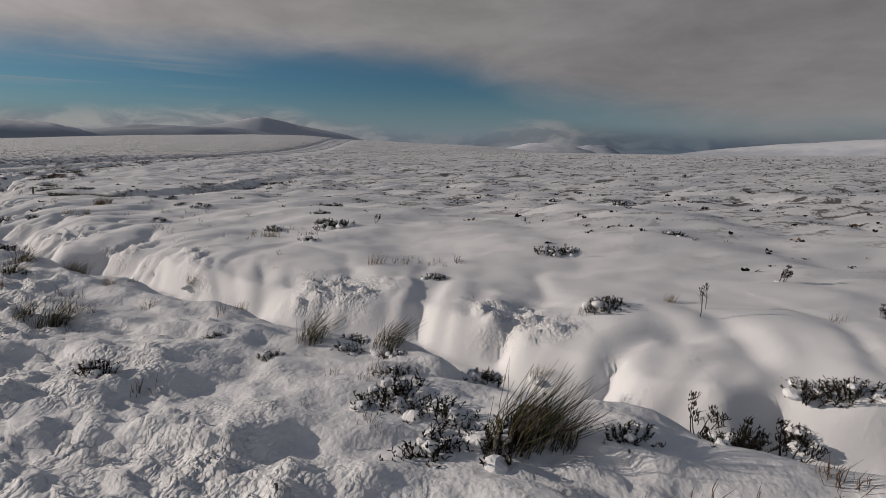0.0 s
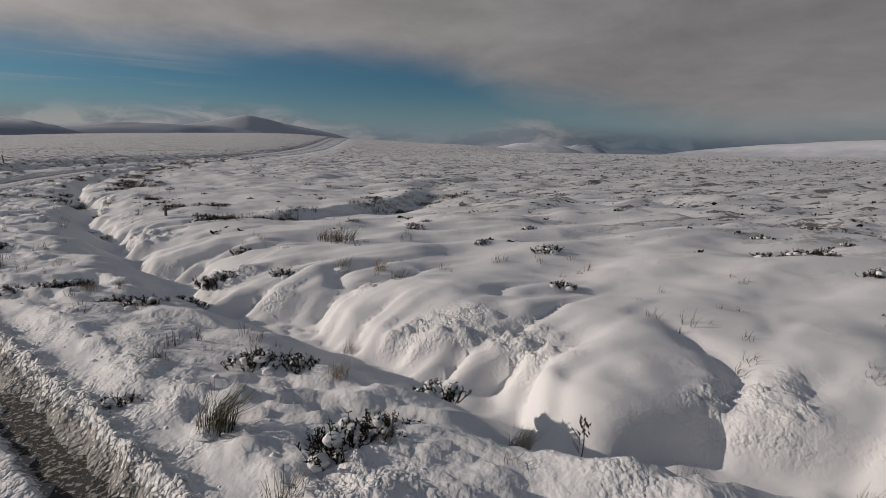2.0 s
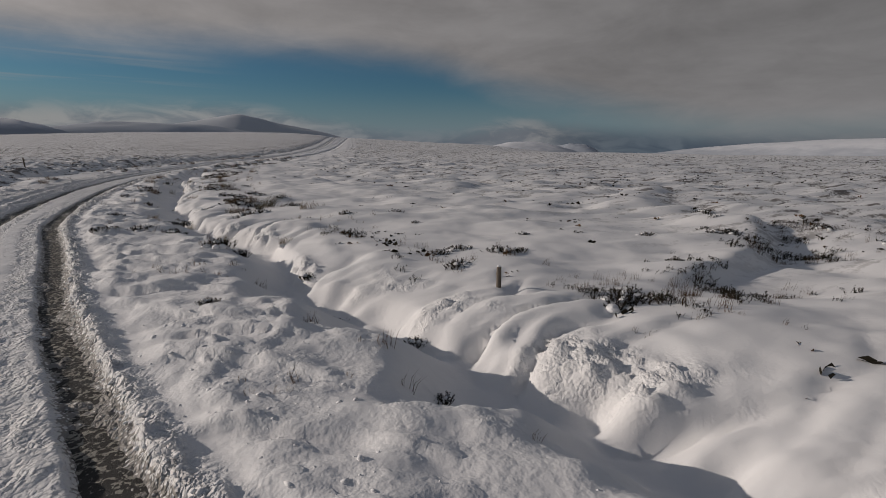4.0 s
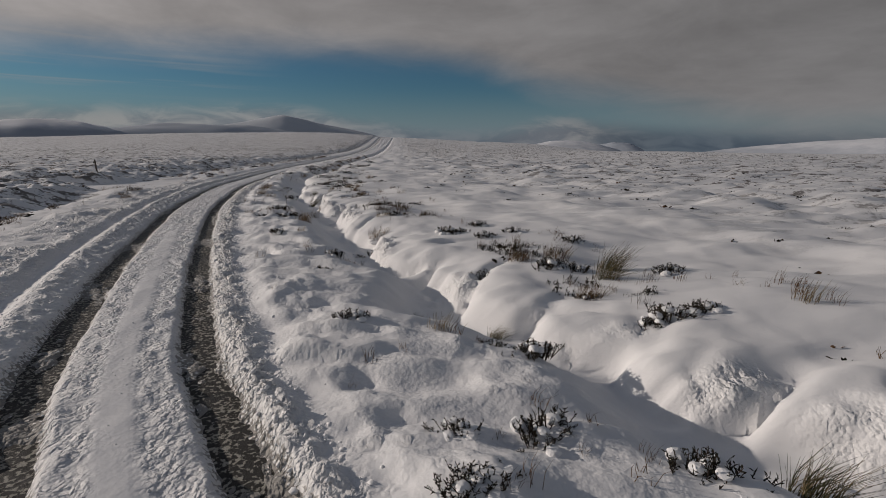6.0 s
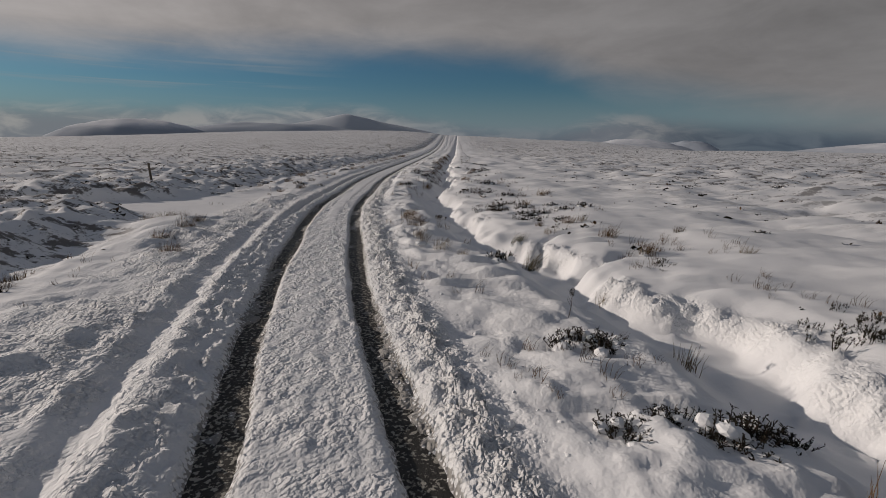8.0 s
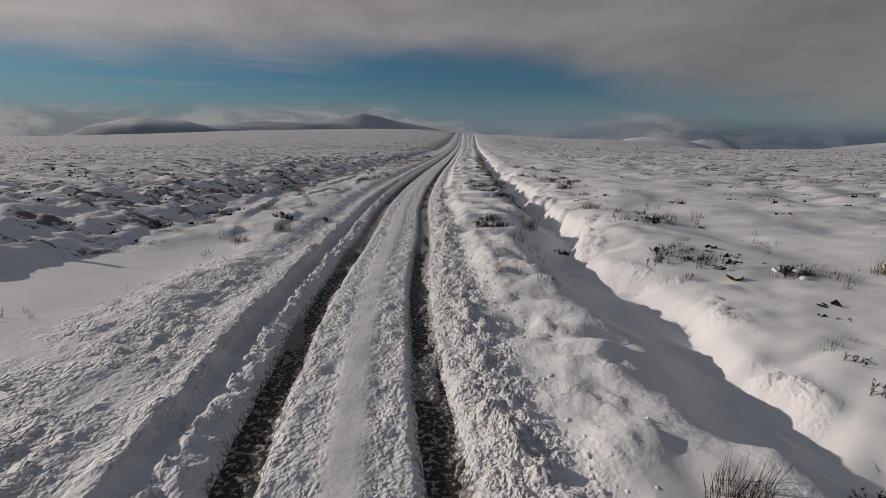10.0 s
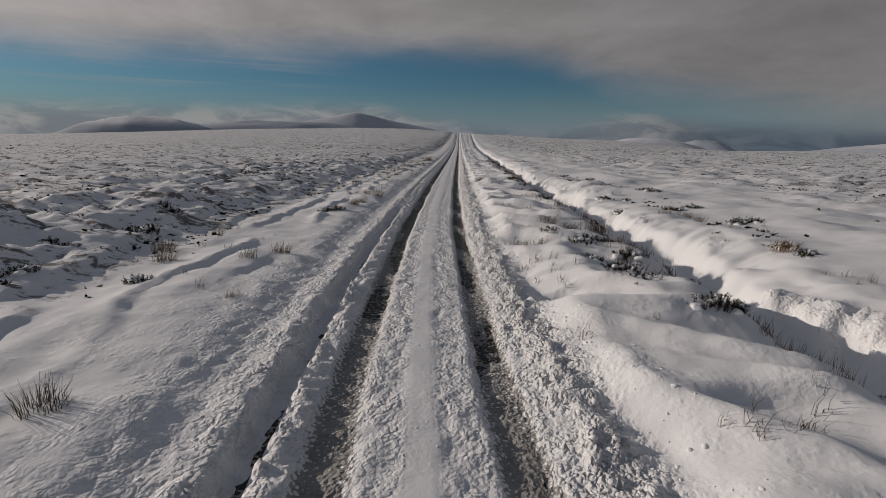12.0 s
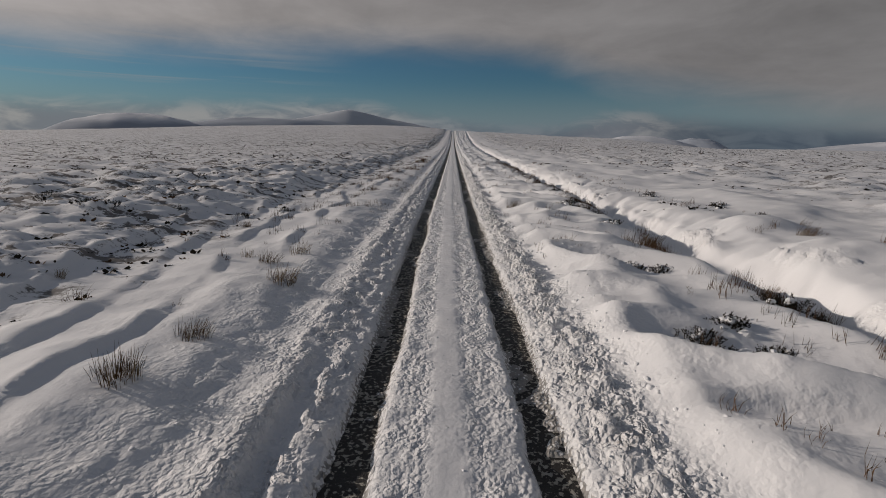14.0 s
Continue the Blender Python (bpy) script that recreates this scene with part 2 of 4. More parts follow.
def noise2(x, y, seed=0):
    """Gradient noise, about -1 to 1."""
    xi, yi = np.floor(x), np.floor(y)
    fx, fy = x - xi, y - yi
    i, j = xi.astype(np.int64), yi.astype(np.int64)
    u, v = fx * fx * fx * (fx * (fx * 6 - 15) + 10), fy * fy * fy * (fy * (fy * 6 - 15) + 10)

    def corner(a, b):
        ang = hashed(i + a, j + b, seed) * (2 * math.pi / 4294967296.0)
        return np.cos(ang) * (fx - a) + np.sin(ang) * (fy - b)

    n0 = corner(0, 0) * (1 - u) + corner(1, 0) * u
    n1 = corner(0, 1) * (1 - u) + corner(1, 1) * u
    return 1.5 * (n0 * (1 - v) + n1 * v)


def fbm(x, y, octaves, seed=0, gain=0.5):
    total, amp = 0.0, 1.0
    for k in range(octaves):
        total = total + amp * noise2(x * 2**k, y * 2**k, seed + k)
        amp *= gain
    return total


def smooth(lo, hi, v):
    t = np.clip((v - lo) / (hi - lo), 0, 1)
    return t * t * (3 - 2 * t)


def bump1(v, at, width):
    return np.exp(-(((v - at) / width) ** 2))


def road_frame(x, y):
    """Distance across the road (to the right) and along it, for places on the plan."""
    slope = (road_x(y + 0.5) - road_x(y - 0.5))
    cos = 1 / np.sqrt(1 + slope * slope)
    d = (x - road_x(y)) * cos
    s = y / np.maximum(cos, 0.6) + (x - road_x(y)) * slope * cos
    return d, s


# small hummocks under grass and heather: x, y, radius, height
KNOLLS = [(-2.2, -23.2, 1.0, 0.22), (-1.3, -24.8, 0.7, 0.18), (-1.1, -26.0, 0.6, 0.15), (-4.4, -22.8, 1.0, 0.2), (3.1, 3.6, 0.7, 0.15), (3.3, 0.8, 0.8, 0.14), (7.2, 10.8, 0.9, 0.2), (6.5, 7.9, 0.9, 0.2)]
BERM = spline([(-80, 1.02), (-56, 1.04), (-44, 1.14), (-33, 1.34), (-24, 1.42), (0, 1.40), (40, 1.40)])
RISE = spline([(-180, 0.0), (-75, -0.3), (-44, -0.5), (-36, -0.4), (-29, -0.42), (-19.5, 0.52), (-13, 0.78), (-6, 1.12), (0, 1.38), (5, 1.72), (15, 1.75), (26, 1.45), (36, 0.95), (45, 0.55), (80, -0.2), (180, 0.0)])


def height(x, y):
    """The snow surface, its share of road grit and of heather showing through."""
    d, s = road_frame(x, y)
    # a slight lean of the plan's axes turns the wind's drifts out of the grid
    wx, wy = 0.97 * x - 0.24 * y, 0.24 * x + 0.97 * y
    n_big = fbm(x / 9.0, y / 9.0, 3, 3)
    n_mid = fbm(x / 2.3, y / 2.3, 4, 11)
    n_small = fbm(x / 0.55, y / 0.55, 3, 23)
    drift = fbm(wx / 2.6, wy / 0.8, 3, 31)
    # wind-cut drift tails: long backs with a sharp lip on one side
    su = wy / 0.95 + 0.5 * noise2(wx / 2.2, wy / 1.6, 33) + 0.16 * noise2(wx / 0.7, wy / 0.6, 35)
    sf = su - np.floor(su)
    sastrugi = (smooth(0.0, 0.13, sf) * (1 - sf) - 0.4) * smooth(-0.35, 0.35, noise2(wx / 2.8, wy / 1.3, 37)) + 0.3 * drift
    chunk = np.abs(fbm(x / 0.24, y / 0.24, 3, 47, 0.65))
    clod = np.maximum(fbm(x / 0.17, y / 0.17, 2, 53), 0)
    df = ditch_d(y) + 0.36 * fbm(s / 3.4, s * 0, 2, 61)
    early = 1 - smooth(-52, -40, y)                    # the deeply drifted bend
    deep = 1 - smooth(-66, -59, y)                     # its steepest, most broken stretch
    late = smooth(-20, -11, y)

    # roadway: bare wheel tracks, packed snow between, ploughed ridges
    edge_r, edge_l = BERM(y), BERM(y) + 0.12
    in_road = 1 - smooth(edge_r - 0.3, edge_r + 0.4, np.abs(d))
    wander = 0.05 * fbm(s / 7.0, s * 0 + 4.0, 2, 71)
    rut_w = 0.195 + 0.06 * (1 - smooth(-42, -30, y)) + 0.03 * noise2(s / 2.5, d * 0, 73) + 0.035 * noise2(s / 0.35, d / 0.5, 74)
    off = np.abs(np.abs(d + wander) - 0.75)
    rut = 1 - smooth(rut_w * 0.62, rut_w * 1.15, off)
    wide = np.maximum(bump1(d + wander, -0.74, 0.29), bump1(d + wander, 0.74, 0.29))
    z = 0.055 + 0.012 * n_small * in_road
    crown = 1 - smooth(0.10, 0.22, np.abs(d + 0.03 + 0.10 * noise2(s / 9.0, d * 0, 75)))
    crown = crown * smooth(-0.25, 0.35, noise2(s / 6.0, d * 0 + 3.0, 76) + 1.3 * smooth(-20, -12, y) + 0.7 * bump1(y, -43, 6))
    z = z + in_road * ((chunk * 0.032 + clod * 0.026) * (1 - 0.95 * crown) * (1 - 0.4 * rut) + 0.034 * crown)
    shelf = bump1(-d, 1.2, 0.22) * smooth(-40, -30, y)
    z = z + shelf * (0.05 * chunk + 0.06 * clod)
    filled = 1.0 * bump1(y, -9.5, 5.0)
    left_over = smooth(0.1 - filled, 0.6 - filled, noise2(s / 1.6, d / 0.35, 77) + 0.5 * noise2(x / 0.12, y / 0.12, 78))
    z = z * (1 - rut) + rut * (-0.045 + 0.05 * left_over + 0.02 * clod * left_over)
    second = (1 - smooth(0.06, 0.15, np.abs(d + 1.36 + 0.03 * noise2(s / 1.3, d * 0, 84)))) * smooth(-24, -18, y) * (1 - smooth(2.0, 5, y))
    z = z * (1 - second) + second * (-0.06 + 0.06 * smooth(0.15, 0.6, noise2(s / 1.6, d / 0.35, 77) + 0.5 * noise2(x / 0.12, y / 0.12, 78)))
    berm_r = bump1(d, edge_r + 0.02, 0.14 + 0.5 * (edge_r - 1.0) * 0.8) * (0.07 + 0.03 * late + 0.04 * noise2(s / 1.7, d * 0, 79))
    berm_l = bump1(d, -edge_l - 0.1, 0.34) * (0.10 - 0.03 * late + 0.04 * noise2(s / 2.1, d * 0, 81))
    lumpy = bump1(d, edge_r - 0.06, 0.15 + 0.30 * (edge_r - 1.0)) + 0.5 * bump1(d, -edge_l - 0.05, 0.26)
    wall = smooth(edge_l - 0.12, edge_l + 0.02, -d) * (1 - smooth(edge_l + 0.1, edge_l + 1.0, -d)) * smooth(-40, -30, y)
    z = z + berm_r + berm_l + wall * (0.03 + 0.03 * noise2(s / 0.6, d * 0, 86)) + lumpy * (0.075 * chunk + 0.07 * clod)
    # a shallow old furrow and trampled snow left of the lane
    mid_l = smooth(-52, -44, y) * (1 - smooth(-24, -18, y))
    z = z + mid_l * (0.06 * bump1(d, -2.15, 0.16) - 0.07 * bump1(d, -1.78, 0.2))
    trod = (smooth(1.7, 2.1, -d) * (1 - smooth(3.2, 4.4, -d)) * (1 - smooth(-20, -12, y)) + 0.45 * bump1(-d, 2.1, 0.5) * late) * smooth(-0.5, 0.3, n_mid + 0.4)
    pock = np.abs(fbm(x / 0.24, y / 0.24, 2, 49, 0.6))
    z = z + trod * (0.075 * pock + 0.03 * clod)

    # right verge: hummocks under snow, falling to the ditch
    verge = smooth(edge_r, edge_r + 0.6, d) * (1 - smooth(df - 1.5, df - 0.4, d))
    hump = np.maximum(n_mid, -0.3)
    crust = smooth(-0.1, 0.4, fbm(x / 1.3, y / 1.3, 2, 87)) * np.abs(fbm(x / 0.33, y / 0.33, 3, 88, 0.6))
    tossed = bump1(d, edge_r + 0.9, 0.9) * (0.12 * early + 0.88 * deep)
    crest = 1 - np.sqrt(noise2(s / 1.7 + 0.35 * d, d / 2.6, 85) ** 2 + 0.002)
    z = z + verge * (late * (0.12 + 0.62 * (crest - 0.68)) + (1 - late) * (1 - early) * 0.22 * (crest - 0.68))
    z = z + verge * (0.12 + 0.05 * crust * (1 - 0.9 * late) + tossed * (0.10 * clod + 0.07 * chunk) + 0.085 * hump + 0.13 * sastrugi + (0.03 * n_small + 0.05 * chunk * smooth(0.15, 0.6, n_mid)) * (1 - 0.6 * late))
    pu = 3.2 * fbm(wx / 0.75, wy / 0.42, 2, 57)
    plate = np.floor(pu) + smooth(0.0, 0.22, pu - np.floor(pu))
    z = z + verge * (1 - 0.7 * late) * smooth(-0.15, 0.25, fbm(x / 2.0, y / 2.0, 2, 59)) * 0.022 * plate
    lip = df + 0.45 * fbm(s / 1.7, s * 0 + 8.0, 2, 63)
    ditch = smooth(lip - 1.25 - 0.35 * early, lip - 0.15, d)
    z = z - ditch * (0.36 + 0.28 * early + 0.10 * n_big)
    # far bank: a rounded drift, cut by runnels and slumped to rubble along its foot
    sw, dw = s + 0.7 * noise2(s / 2.3, d / 1.6, 89), d + 0.4 * noise2(s / 1.4, d / 1.4, 90)
    notch = np.exp(-(np.abs(noise2(sw / 1.9, dw / 3.6, 91) + 0.25 * noise2(sw / 0.8, dw / 2.0, 92)) / 0.17) ** 1.3)
    nick = np.exp(-(np.abs(noise2(sw / 0.75, dw / 1.6, 93)) / 0.2) ** 1.3)
    face_w = 1.25 + 0.95 * early + 0.35 * noise2(s / 4.5, s * 0 + 7.0, 97) + 0.2 * late
    setback = 0.50 * fbm(s / 4.0, s * 0 + 2.0, 2, 99)
    gully = smooth(-0.55, 0.25, noise2(s / 3.7, s * 0 + 5.0, 95))
    t = (d - df + 0.12 - setback - (0.40 * notch * gully + 0.08 * nick * smooth(-0.2, 0.4, n_mid)) * (1 - 0.35 * late)) / face_w
    tc = np.clip(t, 0, 1)
    face = (0.46 - 0.18 * early + 0.20 * deep) * smooth(0.0, 0.30 - 0.08 * early, tc) + (0.54 + 0.18 * early - 0.20 * deep) * (1 - (1 - tc) ** 2) + 0.10 * smooth(1.0, 3.2, t)
    top = 0.60 + 0.24 * early + 0.16 * late + 0.10 * n_big + 0.13 * noise2(s / 2.8, d / 2.2, 94)
    z = z + face * top
    on_face = smooth(0.02, 0.3, t) * (1 - smooth(0.6, 1.5, t))
    runnel = np.exp(-(noise2(sw / 1.05, dw / 3.2, 105) / 0.20) ** 2) + 0.6 * np.exp(-(noise2(sw / 0.5, dw / 1.5, 106) / 0.2) ** 2)
    z = z - on_face * (1 - smooth(0.35, 0.9, t)) * runnel * 0.05
    z = z - 0.09 * notch * gully * smooth(0.1, 0.5, t) * (1 - smooth(0.7, 1.6, t)) * (1 - 0.5 * late)
    slump = smooth(-0.05, 0.35, noise2(s / 1.9, d / 1.5, 103))
    low = smooth(0.0, 0.15, t) * (1 - smooth(0.3, 0.7, t))
    z = z + on_face * (0.02 * noise2(s / 0.5, d / 0.5, 108) + 0.008 * n_small) + low * slump * (0.12 * chunk + 0.08 * clod)
    foot = bump1(d, df - 0.05, 0.4)
    z = z + foot * (0.12 * np.maximum(noise2(s / 0.55, d / 0.45, 101), 0) + slump * 0.10 * clod)
    comb = bump1(d, df + 1.5 + setback, 0.8)
    z = z + comb * (1 - 0.65 * early) * (0.06 * np.maximum(n_mid, 0) + 0.02 * n_small + 0.10 * sastrugi)

    # moor on the right: smooth near the bank, tussocky further out
    out_r = smooth(df + 1.2, df + 4.0, d)
    calm = 1 - smooth(9, 22, d)
    z = z + out_r * (0.12 * n_big + drift * (0.06 + 0.10 * (1 - calm)) + n_mid * (0.05 + 0.11 * (1 - calm)) + n_small * 0.05 * (1 - calm))
    # a drift scarp curving away from the bank, with a scooped hollow behind it
    along, out = (x - 23.3) * 0.84 + (y + 51.0) * 0.55, (x - 23.3) * 0.55 - (y + 51.0) * 0.84
    out = out + 0.06 * (along - 4) ** 2 - 0.5
    window = smooth(-0.5, 2.0, along) * (1 - smooth(7.0, 10.5, along))
    z = z + window * (0.10 * bump1(out, -0.6, 1.2) - 0.42 * smooth(-0.1, 0.55, out) * np.exp(-np.maximum(out, 0) / 2.2))

    # left: open verge, a drift ledge, a shallow ditch and rough heather moor
    left = smooth(1.7, 2.6, -d)
    lane_c, lane_w = -17.6 - 0.32 * (-d - 3.5), np.maximum(4.8 - 0.75 * (-d - 3.5), 1.3)
    lane = smooth(2.5, 4.0, -d) * (1 - smooth(0.75, 1.15, np.abs(y - lane_c) / lane_w))
    ledge = 4.1 - 0.08 * np.clip(y + 2, -8, 14) + 0.6 * noise2(s / 4.0, d * 0, 111) + 0.5 * noise2(s / 1.5, d * 0, 113)
    fall = smooth(ledge, ledge + 1.5, -d)
    rise = smooth(5.4, 7.6, -d)
    moor_l = smooth(5.0, 8.5, -d)
    z = z + left * (0.08 + 0.12 * late + 0.05 * drift + 0.035 * n_small * (1 - lane) * (1 - 0.6 * late)) * (1 - 0.6 * lane)
    z = z + (1 - lane) * (-(0.30 - 0.25 * late) * fall + rise * (0.44 - 0.20 * late) + moor_l * (0.22 * np.abs(n_mid) + 0.10 * n_small + 0.10 * drift))
    z = z + smooth(-48, -38, y) * (1 - lane) * (0.32 * smooth(5.2, 11.0, -d) - 0.06 * (1 - late) * bump1(-d, 5.3, 0.8))
    z = z + left * (1 - lane) * bump1(-d, 3.2, 0.9) * ((0.16 - 0.08 * late) * np.maximum(n_mid, 0))
    # wind-cut terraces of drift, each with a sharp lip towards the road
    u = -d / 1.05 + 0.55 * noise2(s / 3.4, d / 3.0, 115) + 0.12 * noise2(s / 0.9, d / 0.9, 116) - 0.10 * s
    f = u - np.floor(u)
    saw = smooth(0.0, 0.16, f) * (1 - f)
    z = z + smooth(2.5, 3.2, -d) * (1 - smooth(6.0, 8.5, -d)) * (1 - lane) * late * 0.11 * saw * smooth(-0.35, 0.25, noise2(s / 2.6, d / 1.4, 117))

    for kx, ky, kr, kh in KNOLLS:
        z = z + kh * np.exp(-(((x - kx) / kr) ** 2 + ((y - ky) / (0.75 * kr)) ** 2) ** 1.4)

    # the long rise of the moor to its skyline
    r = np.hypot(x, y)
    bearing = np.degrees(np.arctan2(-x, y))
    skyline = 2.2 + np.minimum(r, 480) * np.tan(np.radians(RISE(bearing)))
    ramp = smooth(25, 460, r)
    far_rough = smooth(30, 90, r)
    z = z + ramp * (skyline - 0.4)
    z = z + far_rough * 0.25 * fbm(x / 14.0, y / 14.0, 3, 121) * smooth(4.0, 12.0, np.abs(d))
    z = z - smooth(500, 1500, r) * 30

    spray = 0.20 * bump1(d, -2.4, 0.7) * (1 - 0.6 * late) + 0.06 * bump1(d, edge_r + 0.6, 0.4) * late + 0.6 * tossed * smooth(-0.3, 0.4, n_mid) + 0.5 * trod + 0.3 * low * slump + 0.12 * verge * crust * (1 - 0.85 * late)
    grit = np.clip(in_road * (0.48 + 0.4 * rut) + 0.85 * lumpy + spray, 0, 1) * (1 - 0.93 * crown)
    slush = np.clip(wide * (0.27 + 0.25 * noise2(s / 2.2, d * 0 + 9.0, 83)) + 0.38 * rut, 0, 1) * (1 - crown)
    heath_r = smooth(3.0, 16, d - df) * (1.0 + 0.3 * smooth(40, 120, r)) * (1 - 0.6 * bump1(y, -30, 16) * (1 - smooth(14, 30, d)))
    heath_l = (1 - lane) * smooth(4.2, 6.5, -d)
    heath = np.clip(heath_r + 1.6 * heath_l, 0, 1.6)
    crusted = np.clip(verge * (1 - 0.5 * late) + 0.7 * trod + 0.5 * left * (1 - lane), 0, 1)
    return z, grit, heath, slush, crusted


def grown(start, step, rate, end):
    out = []
    while start < end:
        step *= rate
        start += step
        out.append(start)
    return out


def grid_mesh(name, gx, gy, gz, layers):
    rows, cols = gx.shape
    mesh = bpy.data.meshes.new(name)
    idx = np.arange(rows * cols).reshape(rows, cols)
    quads = np.stack([idx[:-1, :-1], idx[:-1, 1:], idx[1:, 1:], idx[1:, :-1]], -1).reshape(-1, 4)
    mesh.vertices.add(rows * cols)
    mesh.vertices.foreach_set("co", np.stack([gx, gy, gz], -1).astype(np.float32).ravel())
    mesh.loops.add(quads.size)
    mesh.loops.foreach_set("vertex_index", quads.astype(np.int32).ravel())
    mesh.polygons.add(len(quads))
    mesh.polygons.foreach_set("loop_start", np.arange(0, quads.size, 4, dtype=np.int32))
    mesh.polygons.foreach_set("loop_total", np.full(len(quads), 4, dtype=np.int32))
    mesh.update(calc_edges=True)
    mesh.polygons.foreach_set("use_smooth", np.ones(len(quads), dtype=bool))
    for key, v in layers.items():
        a = mesh.attributes.new(key, "FLOAT", "POINT")
        a.data.foreach_set("value", v.astype(np.float32).ravel())
    return mesh


def build_ground():
    rows = np.arange(-79.0, 18.0, 0.066)
    behind = [-79.0 - v for v in reversed(grown(0.0, 0.085, 1.14, 3800.0))]
    ahead = grown(rows[-1], 0.07, 1.034, 4300.0)
    ys = np.concatenate([behind, rows, ahead])
    mid = np.concatenate([np.arange(-6.5, -2.4, 0.09), np.arange(-2.4, 2.4, 0.046), np.arange(2.4, 12.0, 0.078)])
    right = grown(mid[-1], 0.078, 1.044, 4300.0)
    leftward = [mid[0] - v for v in reversed(grown(0.0, 0.09, 1.05, 4300.0))]
    us = np.concatenate([leftward, mid, right])
    gu, gy = np.meshgrid(us, ys)
    # the sheet follows the road nearby and the plain axes far out
    stay = np.exp(-np.maximum(-gy - 95.0, 0) / 120.0)
    gx = gu + road_x(np.maximum(gy, -95.0)) * stay
    gz, grit, heath, slush, crusted = height(gx, gy)
    mesh = grid_mesh("ground", gx, gy, gz, {"grit": grit, "heath": heath, "slush": slush, "crust": crusted})
    mesh.materials.append(SNOW)
    return tagged(new("ground", mesh), "snow-covered open moor with a ditch and ploughed road verges", "ground", kind="structure")


def build_road():
    ys = np.concatenate([np.arange(-92.0, 40.0, 0.25), grown(40.0, 0.3, 1.06, 420.0)])
    ds = np.linspace(-1.45, 1.45, 13)
    gd, gy = np.meshgrid(ds, ys)
    slope = road_x(gy + 0.5) - road_x(gy - 0.5)
    cos = 1 / np.sqrt(1 + slope**2)
    gx = road_x(gy) + gd * cos
    gyy = gy - gd * slope * cos
    r = np.hypot(gx, gyy)
    sky_z = 2.2 + np.minimum(r, 480) * np.tan(np.radians(RISE(np.degrees(np.arctan2(-gx, gyy)))))
    gz = -0.028 + 0.012 * (1 - (gd / 1.45) ** 2) + smooth(25, 460, r) * (sky_z - 0.4)
    mesh = grid_mesh("road", gx, gyy, gz, {})
    mesh.materials.append(ASPHALT)
    return tagged(new("road", mesh), "wet dark asphalt lane showing through packed snow in wheel tracks", "road", kind="structure")


ground = build_ground()
road = build_road()


def build_hill(name, label, mat, bearing, distance, width, depth, peak, lean, seed, sharp=0.8, rounded=2.0):
    """A far moorland hill as a rounded, slightly rugged ridge; bearing and width in degrees, peak in metres."""
    w = distance * math.tan(radians(width)) / 2
    us, vs = np.linspace(-1, 1, 81), np.linspace(-1, 1, 25)
    gu, gv = np.meshgrid(us, vs)
    skew = gu - lean * (1 - gu * gu)
    prof = np.maximum(1 - np.abs(skew) ** rounded, 0) * np.maximum(1 - gv * gv, 0)
    gz = -70 + (peak + 70) * prof ** sharp * (1 + 0.05 * fbm(gu * 3 + seed, gv * 3, 4, seed))
    bx, by = -math.sin(radians(bearing)), math.cos(radians(bearing))
    gx = bx * distance + by * gu * w + bx * gv * depth
    gy = by * distance - bx * gu * w + by * gv * depth
    mesh = grid_mesh(name, gx, gy, gz, {})
    mesh.materials.append(mat)
    return tagged(new(name, mesh), label, "hill", kind="structure")


build_hill("hill", "rounded far hill, snow-covered top as a lit rim, shade coloured into its flank", HILL_LIT_RIM, 35.0, 3300, 19.0, 600, 146, 0.0, 5)
build_hill("hill", "long grey far ridge under low cloud", HILL_GREY_HAZE, 21.5, 3700, 34.0, 560, 158, 0.0, 9)
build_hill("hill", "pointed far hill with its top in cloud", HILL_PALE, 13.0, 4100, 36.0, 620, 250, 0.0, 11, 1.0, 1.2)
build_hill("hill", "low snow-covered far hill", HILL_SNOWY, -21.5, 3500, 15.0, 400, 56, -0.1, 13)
build_hill("hill", "dark far hillside under cloud", HILL_GREY_HAZE, -26.0, 4000, 9.0, 300, 50, 0.2, 17)
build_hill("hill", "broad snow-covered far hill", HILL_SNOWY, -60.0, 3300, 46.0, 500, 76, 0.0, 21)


# ---------------------------------------------------------------- where the plants stand: x, y, size
def in_strips(strips, seed):
    """Plants scattered in strips along the road: y from, y to, metres right of the road's middle from, to, and how many."""
    rng = np.random.default_rng(seed)
    found = []
    for y0, y1, u0, u1, count in strips:
        for y, u, size in zip(rng.uniform(y0, y1, count), rng.uniform(u0, u1, count), rng.uniform(0.6, 1.25, count)):
            found.append((float(road_x(y) + u), float(y), float(size)))
    return found


